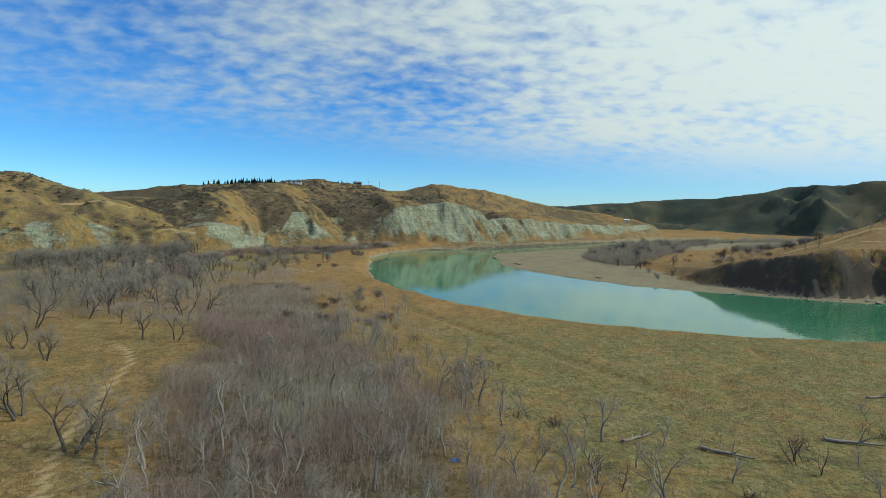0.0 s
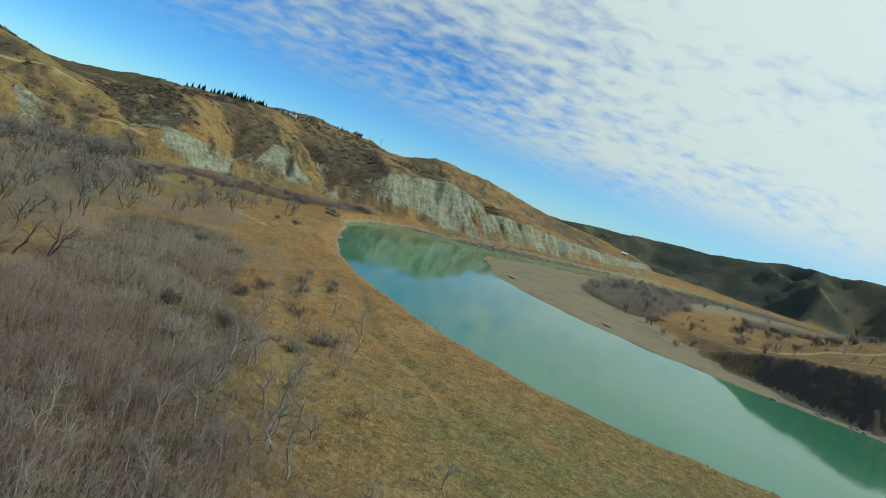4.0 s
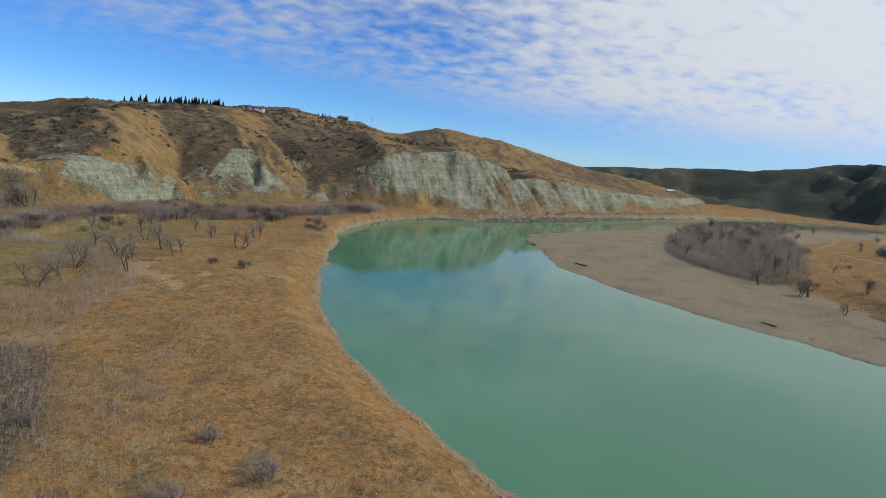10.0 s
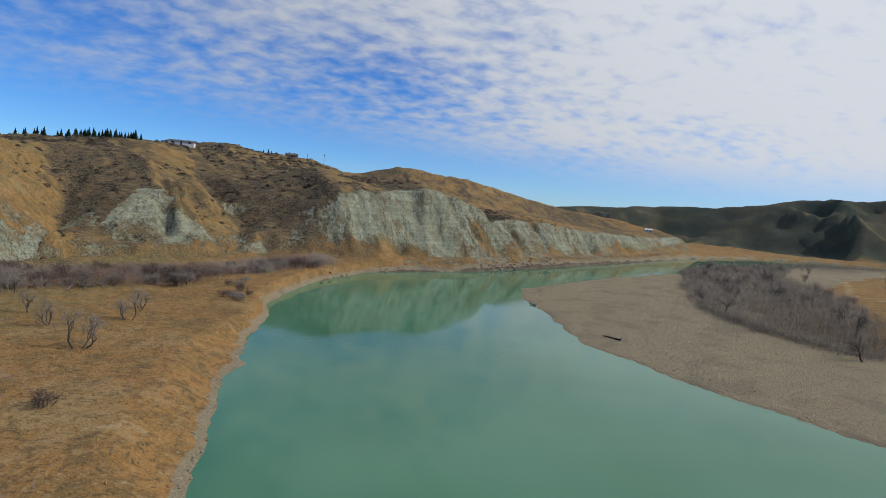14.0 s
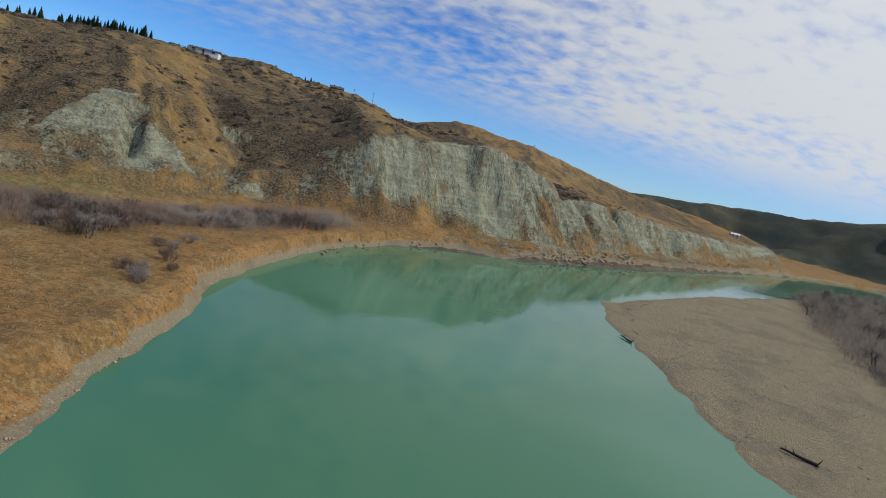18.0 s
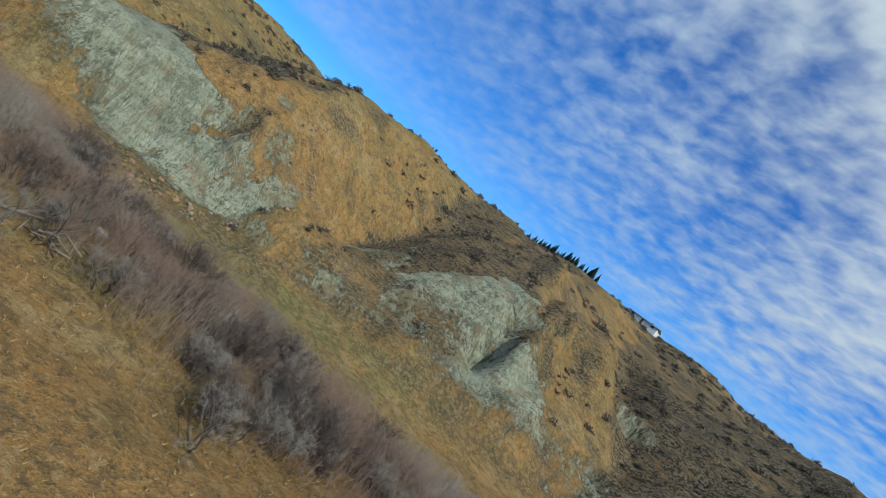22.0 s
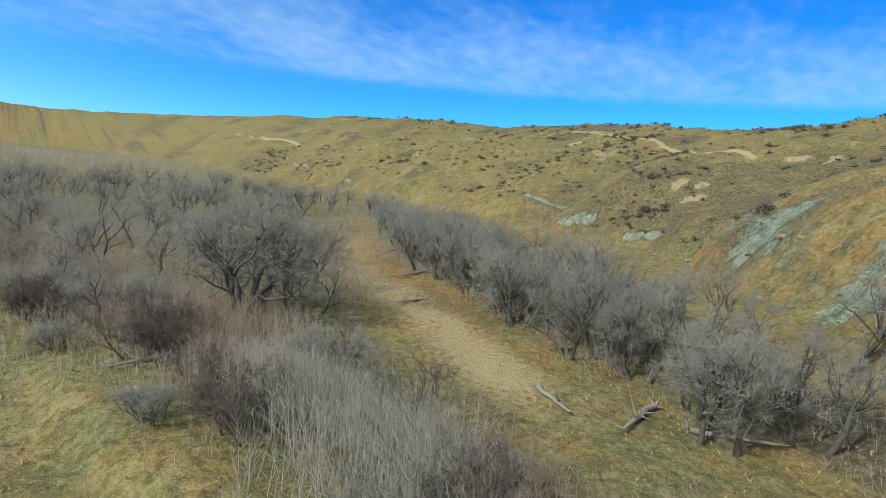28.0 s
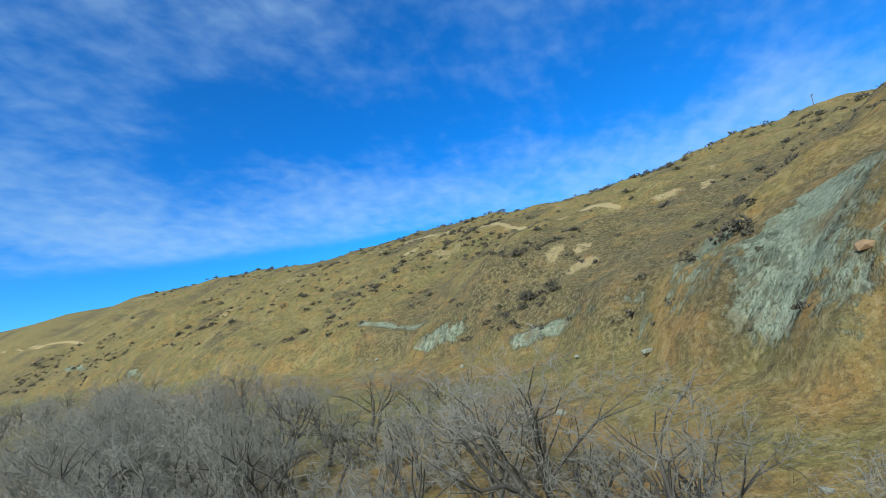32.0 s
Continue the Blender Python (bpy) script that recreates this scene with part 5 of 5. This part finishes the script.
SPRUCE = [spruce_proto(5 + k, h) for k, h in enumerate((7.0, 8.5, 6.0))]
for k, f in enumerate(np.concatenate([np.linspace(0, 0.3, 12), np.linspace(0.3, 1, 62)])):
    x, y = -228 + 64 * f + rng.normal(0, 1.5), 530 + 4 * math.sin(f * 5) + rng.normal(0, 2.5)
    set_down(SPRUCE[k % 3], x, y, rng.uniform(0.42, 0.74), rng.uniform(0, 6), "spruces on the brow", sink=0.2)
for x, y, s in [(-124, 652, 0.8), (-121, 656, 1.0), (-118, 653, 0.7), (-115, 657, 0.65), (-106, 664, 0.9), (-127, 656, 0.55), (-405, 372, 0.9), (-411, 379, 0.8), (-399, 384, 0.55), (-393, 365, 0.5)]:
    set_down(SPRUCE[int(x) % 3], x, y, s, x, "spruces near the houses", "dark green spruce on the skyline", 0.2)
for p in SPRUCE:
    drop_proto(p)

# ---- houses, poles, driftwood, rocks ----
def plain(name, lo, hi, rough=0.8, scale=3.0, spec=0.2):
    m, g = material(name)
    co = place(g)
    n = g.noise(co, scale, 4, 0.6)
    finish(g, g.mix(n, lo, hi), rough, n, 0.3, 0.02, spec)
    return m


SIDING = plain("white painted siding", (0.62, 0.61, 0.58), (0.74, 0.73, 0.70))
BROWN_SIDING = plain("brown timber siding", (0.09, 0.06, 0.045), (0.15, 0.10, 0.075))
SHINGLE = plain("dark grey roof shingles", (0.07, 0.062, 0.055), (0.13, 0.12, 0.11), 0.95, 6.0, 0.05)
PANE = plain("dark window glass", (0.02, 0.025, 0.03), (0.04, 0.045, 0.05), 0.2, 1.0, 0.5)
TIMBER = plain("weathered pole timber", (0.13, 0.10, 0.08), (0.20, 0.17, 0.14))
DRIFT = plain("bleached driftwood", (0.16, 0.135, 0.11), (0.34, 0.30, 0.25), 0.85, 5.0)
DARK_DRIFT = plain("wet dark driftwood", (0.025, 0.02, 0.016), (0.07, 0.055, 0.045), 0.7, 5.0)
SANDSTONE = plain("rusty sandstone", (0.20, 0.115, 0.06), (0.36, 0.24, 0.14), 0.95, 2.5)
GREY_STONE = plain("grey mudstone", (0.17, 0.165, 0.14), (0.34, 0.32, 0.26), 0.95, 2.5)


def part(name, bm, mat, parent, label=""):
    me = bpy.data.meshes.new(name)
    bm.to_mesh(me)
    bm.free()
    me.materials.append(mat)
    ob = new(name, me)
    ob.parent = parent
    if label:
        ob["label"] = label
    return ob


def box(cx, cy, cz, sx, sy, sz, bevel=0.03):
    bm = bmesh.new()
    bmesh.ops.create_cube(bm, size=1.0, matrix=Matrix.Translation((cx, cy, cz)) @ Matrix.Diagonal((sx, sy, sz, 1)))
    if bevel:
        bmesh.ops.bevel(bm, geom=bm.edges[:], offset=bevel, segments=1, affect="EDGES")
    return bm


def gable(w, d, z, rise, over=0.5):
    bm = bmesh.new()
    hw, hd = w / 2 + over, d / 2 + over
    low = [bm.verts.new(p) for p in ((-hw, -hd, z), (hw, -hd, z), (hw, hd, z), (-hw, hd, z))]
    top = [bm.verts.new(p) for p in ((-hw, 0, z + rise), (hw, 0, z + rise))]
    for f in ((low[0], low[1], top[1], top[0]), (low[2], low[3], top[0], top[1]), (low[1], low[2], top[1]), (low[3], low[0], top[0]), (low[3], low[2], low[1], low[0])):
        bm.faces.new(f)
    return bm


def house(x, y, turn, w, d, h, rise, wall_mat, label, roof_mat=None):
    root = tagged(new("house"), label, "house", "houses on the brow")
    part("wall", box(0, 0, h / 2 - 0.6, w, d, h + 1.2), wall_mat, root)
    roof = part("roof", gable(w, d, h + 0.02, rise), roof_mat or SHINGLE, root)
    part("chimney", box(w * 0.22, 0.6, h + rise * 0.9, 0.7, 0.7, 1.4), SANDSTONE, roof)
    n = max(2, int(w / 4))
    for k in range(n):
        wx = -w / 2 + w * (k + 0.5) / n
        if k == n // 2:
            part("door", box(wx, -d / 2 - 0.03, 1.05, 1.0, 0.1, 2.1), BROWN_SIDING, root)
            continue
        frame_ob = part("window", box(wx, -d / 2 - 0.03, 1.6, 1.9, 0.1, 1.3), SIDING, root)
        part("pane", box(wx, -d / 2 - 0.07, 1.6, 1.6, 0.06, 1.0, 0.01), PANE, frame_ob)
    root.matrix_basis = pose(x, y, height(x, y), 0, 0, turn)
    return root


house(-153, 562, 12, 15, 8, 2.1, 1.1, SIDING, "long low white bungalow with dark roof on the brow")
house(-103, 660, 15, 9, 8, 2.6, 1.8, BROWN_SIDING, "brown two-level house among spruces on the skyline")
house(262, 770, -20, 7, 5, 2.2, 1.3, SIDING, "small white farmhouse with pale metal roof on the distant valley shoulder", SIDING)


def pole(x, y, h):
    root = tagged(new("utility_pole"), "wooden utility pole with a cross-arm on the skyline", "utility pole", "poles along the ridge")
    child("shaft", mesh_from("shaft", [tubes([(0, 0, -1.0)], [(0, 0, h)], [0.17], [0.11], 8)], TIMBER), root)
    part("cross_arm", box(0, 0, h - 0.7, 2.2, 0.12, 0.14, 0.01), TIMBER, root)
    root.matrix_basis = pose(x, y, height(x, y), 0, 0, 20)


for x, y, h in [(-88, 648, 11), (-76, 658, 14), (58, 760, 11), (-352, -69, 5), (-395, 300, 9)]:
    pole(x, y, h)


def log_proto(name, label, seed, length, radius, mat, branches, roots):
    r = np.random.default_rng(seed)
    root = tagged(new(name), label, "log")
    pts = [np.array([-length / 2 + length * k / 5, r.normal(0, 0.05 * length / 5), radius * 0.8 + 0.03 * k]) for k in range(6)]
    rad = [radius * (1 - 0.11 * k) for k in range(6)]
    child("stem", mesh_from("stem", [tubes(pts[:-1], pts[1:], rad[:-1], rad[1:], 7)], mat, True), root)
    for k in range(branches):
        f = r.uniform(0.25, 1.0)
        p = pts[0] + (pts[-1] - pts[0]) * f
        d = np.array([r.uniform(0.1, 0.8), r.normal(0, 0.7), abs(r.normal(0, 0.5)) + 0.1])
        q = p + d * r.uniform(0.12, 0.3) * length
        child("branch", mesh_from("branch", [tubes([p], [q], [radius * 0.38], [radius * 0.12], 5), spikes(np.array([q]), np.array([q + d * 0.1 * length]), np.array([radius * 0.12]))], mat), root)
    for k in range(roots):
        a = 2 * math.pi * k / roots
        q = pts[0] + np.array([-0.4, math.cos(a), math.sin(a)]) * radius * r.uniform(2.2, 3.4)
        child("root", mesh_from("root", [tubes([pts[0]], [q], [radius * 0.5], [radius * 0.12], 5)], mat), root)
    return root


def log_at(proto, x, y, turn, scale=1.0, label="", group=""):
    z = max(height(x, y), 0.02)
    ob = copy_thing(proto, Matrix.Translation((x, y, z)) @ Matrix.Rotation(turn, 4, "Z"))
    ob.scale = (scale,) * 3
    if label:
        ob["label"] = label
    if group:
        ob["group"] = group


DEAD = log_proto("fallen_log", "bleached fallen tree trunk with broken branches", 3, 6.0, 0.24, DRIFT, 6, 5)
BOAT = log_proto("driftwood_log", "dark driftwood log stranded at the water's edge", 4, 4.2, 0.26, DARK_DRIFT, 2, 3)
for x, y, a, s in [(-163, 256, 0.4, 1.1), (-124, 276, 0.9, 1.1), (-121, 279, 0.3, 0.9), (-146, 304, 0.2, 1.0), (-149, 309, 2.2, 0.9), (-152, 270, 0.1, 0.8), (-143, 299, 1.2, 0.8), (-120, 318, 1.5, 0.6), (-96, 345, 1.9, 1.0), (-46, 173, 0.2, 0.7), (-73, 262, 0.1, 0.8), (25, 66, 0.5, 0.8), (34, 62, -0.6, 0.9), (52, 66, -0.3, 1.0), (70, 84, 0.2, 0.8), (-108, 328, 2.1, 0.8)]:
    log_at(DEAD, x, y, a, s, group="fallen logs on the valley floor")
for x, y, a, s in [(37.5, 381, 1.9, 0.95), (47, 333, 2.4, 1.1), (78, 268, 2.2, 0.8)]:
    log_at(BOAT, x, y, a, s, group="driftwood on the gravel bar")
for p in (DEAD, BOAT):
    drop_proto(p)


def brush_heap(x, y, size, label):
    """A tangled heap of dead branches."""
    r = np.random.default_rng(int(abs(x) + 10 * abs(y)))
    root = tagged(new("brush_heap"), label, "brush heap")
    for k in range(26):
        a = r.uniform(0, 6.28)
        c = np.array([r.normal(0, 0.45), r.normal(0, 0.45), r.uniform(0.1, 0.8)]) * size
        d = np.array([math.cos(a), math.sin(a), r.uniform(-0.2, 0.7)]) * size * r.uniform(0.5, 1.0)
        child("branch", mesh_from("branch", [tubes([c - d * 0.5], [c + d * 0.5], [0.07], [0.03], 5), spikes(np.array([c + d * 0.5, c + d * 0.3]), np.array([c + d * 0.8, c + d * 0.6 + [0, 0, 0.4]]), np.array([0.03, 0.03]))], DRIFT if k % 2 else DARK_DRIFT), root)
    root.matrix_basis = pose(x, y, height(x, y), 0, 0, 0)


brush_heap(8, 98, 1.8, "heap of dead grey branches on the grass")
brush_heap(-92, 348, 2.0, "uprooted dead stump with tangled roots on grass")
brush_heap(-104, 343, 1.7, "dead fallen treetop of grey branches")


def rock_mesh(seed, mat):
    r = np.random.default_rng(seed)
    bm = bmesh.new()
    bmesh.ops.create_icosphere(bm, subdivisions=1, radius=1.0)
    for v in bm.verts:
        v.co *= r.uniform(0.72, 1.15)
        v.co.z *= 0.7
    me = bpy.data.meshes.new("boulder")
    bm.to_mesh(me)
    bm.free()
    me.materials.append(mat)
    return me


ROCKS = [rock_mesh(k, SANDSTONE if k % 2 else GREY_STONE) for k in range(6)]


def boulders(places, lo, hi, label, group, mats=None):
    for x, y in places:
        s = rng.uniform(lo, hi)
        ob = tagged(new("boulder", ROCKS[rng.integers(6) if mats is None else mats[rng.integers(len(mats))]]), label, "rock", group)
        ob.matrix_basis = Matrix.Translation((x, y, max(height(x, y), 0.0) + 0.15 * s)) @ Euler((rng.uniform(-0.3, 0.3), rng.uniform(-0.3, 0.3), rng.uniform(0, 6.3))).to_matrix().to_4x4() @ Matrix.Diagonal((s, s * rng.uniform(0.7, 1.2), s * rng.uniform(0.7, 1.1), 1))


boulders([(x, y) for x, y in strip(rng, [(14, 466), (30, 476), (48, 493), (70, 514), (92, 536)], 3.0, 70)], 0.4, 1.3, "angular fallen block of mudstone at the water's edge", "blocks under the cliff")
boulders([(x, y) for x, y in strip(rng, [(-40, 397), (-36, 414), (-22, 440), (-5, 457)], 1.5, 24)], 0.3, 0.8, "rust-brown stone on the cut bank", "stones along the bank", [1, 3, 5])
boulders([(x, y) for x, y in fill(rng, [(-119, 352), (-129, 362), (-131, 371), (-136, 386), (-132, 391), (-122, 380), (-116, 366)], 70, None, 1.5)], 0.18, 0.6, "rusty sandstone block on the slumped clay slope", "blocks on the slump", [1, 3, 5, 0])
boulders([(x, y) for x, y in strip(rng, [(120, 226), (150, 211), (190, 200), (260, 186)], 2.5, 40)], 0.4, 1.2, "dark riverside boulder below the eroded bank", "boulders under the dark bank", [0, 2, 4])
boulders([(-143, 332), (-205, 267), (-97, 352)], 0.6, 0.8, "pale grey boulder at the foot of the slope", "stones at the foot of the slope", [0])
boulders([(x, y) for x, y in strip(rng, [(-262, -60), (-252, 60), (-243, 190), (-225, 262), (-190, 300)], 12.0, 40)], 0.3, 0.9, "small weathered block on the lower slope", "stones at the foot of the slope")



def scrap(x, y):
    """A crumpled sheet of plastic."""
    r = np.random.default_rng(23)
    bm = bmesh.new()
    n = 7
    rows = [[bm.verts.new(((i / (n - 1) - 0.5) * 1.1, (j / (n - 1) - 0.5) * 0.8, 0.12 + r.uniform(-0.10, 0.16))) for i in range(n)] for j in range(n)]
    for j in range(n - 1):
        for i in range(n - 1):
            bm.faces.new((rows[j][i], rows[j][i + 1], rows[j + 1][i + 1], rows[j + 1][i]))
    bmesh.ops.solidify(bm, geom=bm.faces[:], thickness=0.01)
    me = bpy.data.meshes.new("plastic_sheet")
    bm.to_mesh(me)
    bm.free()
    me.materials.append(plain("faded blue plastic", (0.03, 0.10, 0.38), (0.06, 0.17, 0.50), 0.5))
    ob = tagged(new("plastic_sheet", me), "crumpled faded blue plastic sheet among dead stalks", "litter")
    ob.matrix_basis = pose(x, y, height(x, y), 0, 0, 30)


scrap(2, 59)


def stones(name, label, points, lo, hi, mat, seed):
    """Many small angular stones in one mesh."""
    r = np.random.default_rng(seed)
    P = np.asarray(points)
    n = len(P)
    size = lo * (hi / lo) ** r.random(n) ** 1.6
    z = np.maximum(land(P[:, 0], P[:, 1])[0], -0.05)
    six = np.array([(1, 0, 0), (0, 1, 0), (-1, 0, 0), (0, -1, 0), (0, 0, 0.75), (0, 0, -0.6)])
    a = r.uniform(0, 6.28, n)
    V = six[None] * r.uniform(0.65, 1.2, (n, 6, 1)) * size[:, None, None] + r.normal(0, 0.12, (n, 6, 3)) * size[:, None, None]
    x = V[:, :, 0] * np.cos(a)[:, None] - V[:, :, 1] * np.sin(a)[:, None] + P[:, :1]
    y = V[:, :, 0] * np.sin(a)[:, None] + V[:, :, 1] * np.cos(a)[:, None] + P[:, 1:2]
    V = np.stack([x, y, V[:, :, 2] + (z + 0.2 * size)[:, None]], -1).reshape(-1, 3)
    f = np.array([(0, 1, 4), (1, 2, 4), (2, 3, 4), (3, 0, 4), (1, 0, 5), (2, 1, 5), (3, 2, 5), (0, 3, 5)])
    F = (np.arange(n)[:, None, None] * 6 + f[None]).reshape(-1, 3)
    tagged(new(name, mesh_from(name, [(V, F)], mat)), label, "stones", kind="stuff")


SHORE = stems("pale shore stones", (0.19, 0.155, 0.10), (0.37, 0.31, 0.22))
BLUFF_STONE = stems("grey and rusty bluff rubble", (0.12, 0.085, 0.055), (0.28, 0.25, 0.19))
bank_line = [p for p in BANK if -60 < p[0] < 130 and 100 < p[1] < 580]


def dry(P, low=0.3, high=60.0):
    k = land(P[:, 0], P[:, 1])[1]
    e = np.maximum(k["edge"], k["edge2"])
    return P[(e > low) & (e < high)]


stones("shore_stones", "pale stones and soil clods along the cut bank", dry(strip(np.random.default_rng(61), [(x - 1.0, y) for x, y in bank_line], 3.0, 7000), 0.2, 3.4), 0.05, 0.26, SHORE, 62)
stones("cobbles", "scattered cobbles on the gravel bar", dry(fill(np.random.default_rng(63), [(38, 330), (60, 282), (112, 236), (120, 260), (100, 300), (96, 350), (100, 392), (120, 440), (160, 500), (128, 500), (58, 436), (42, 416)], 5200), 0.5, 200), 0.05, 0.20, SHORE, 64)
stones("rubble", "fallen grey and rusty rubble below the cliffs", dry(strip(np.random.default_rng(65), [(10, 463), (30, 475), (60, 504), (100, 542), (150, 592), (230, 672)], 5.0, 4200), 0.3, 80), 0.10, 0.6, BLUFF_STONE, 67)
stones("slope_stones", "loose stones on the slumped clay slopes", fill(np.random.default_rng(68), [(-112, 386), (-117, 360), (-128, 352), (-140, 366), (-140, 388), (-126, 398)], 1500, clumpy(14, 0.1, 106)), 0.06, 0.32, BLUFF_STONE, 69)
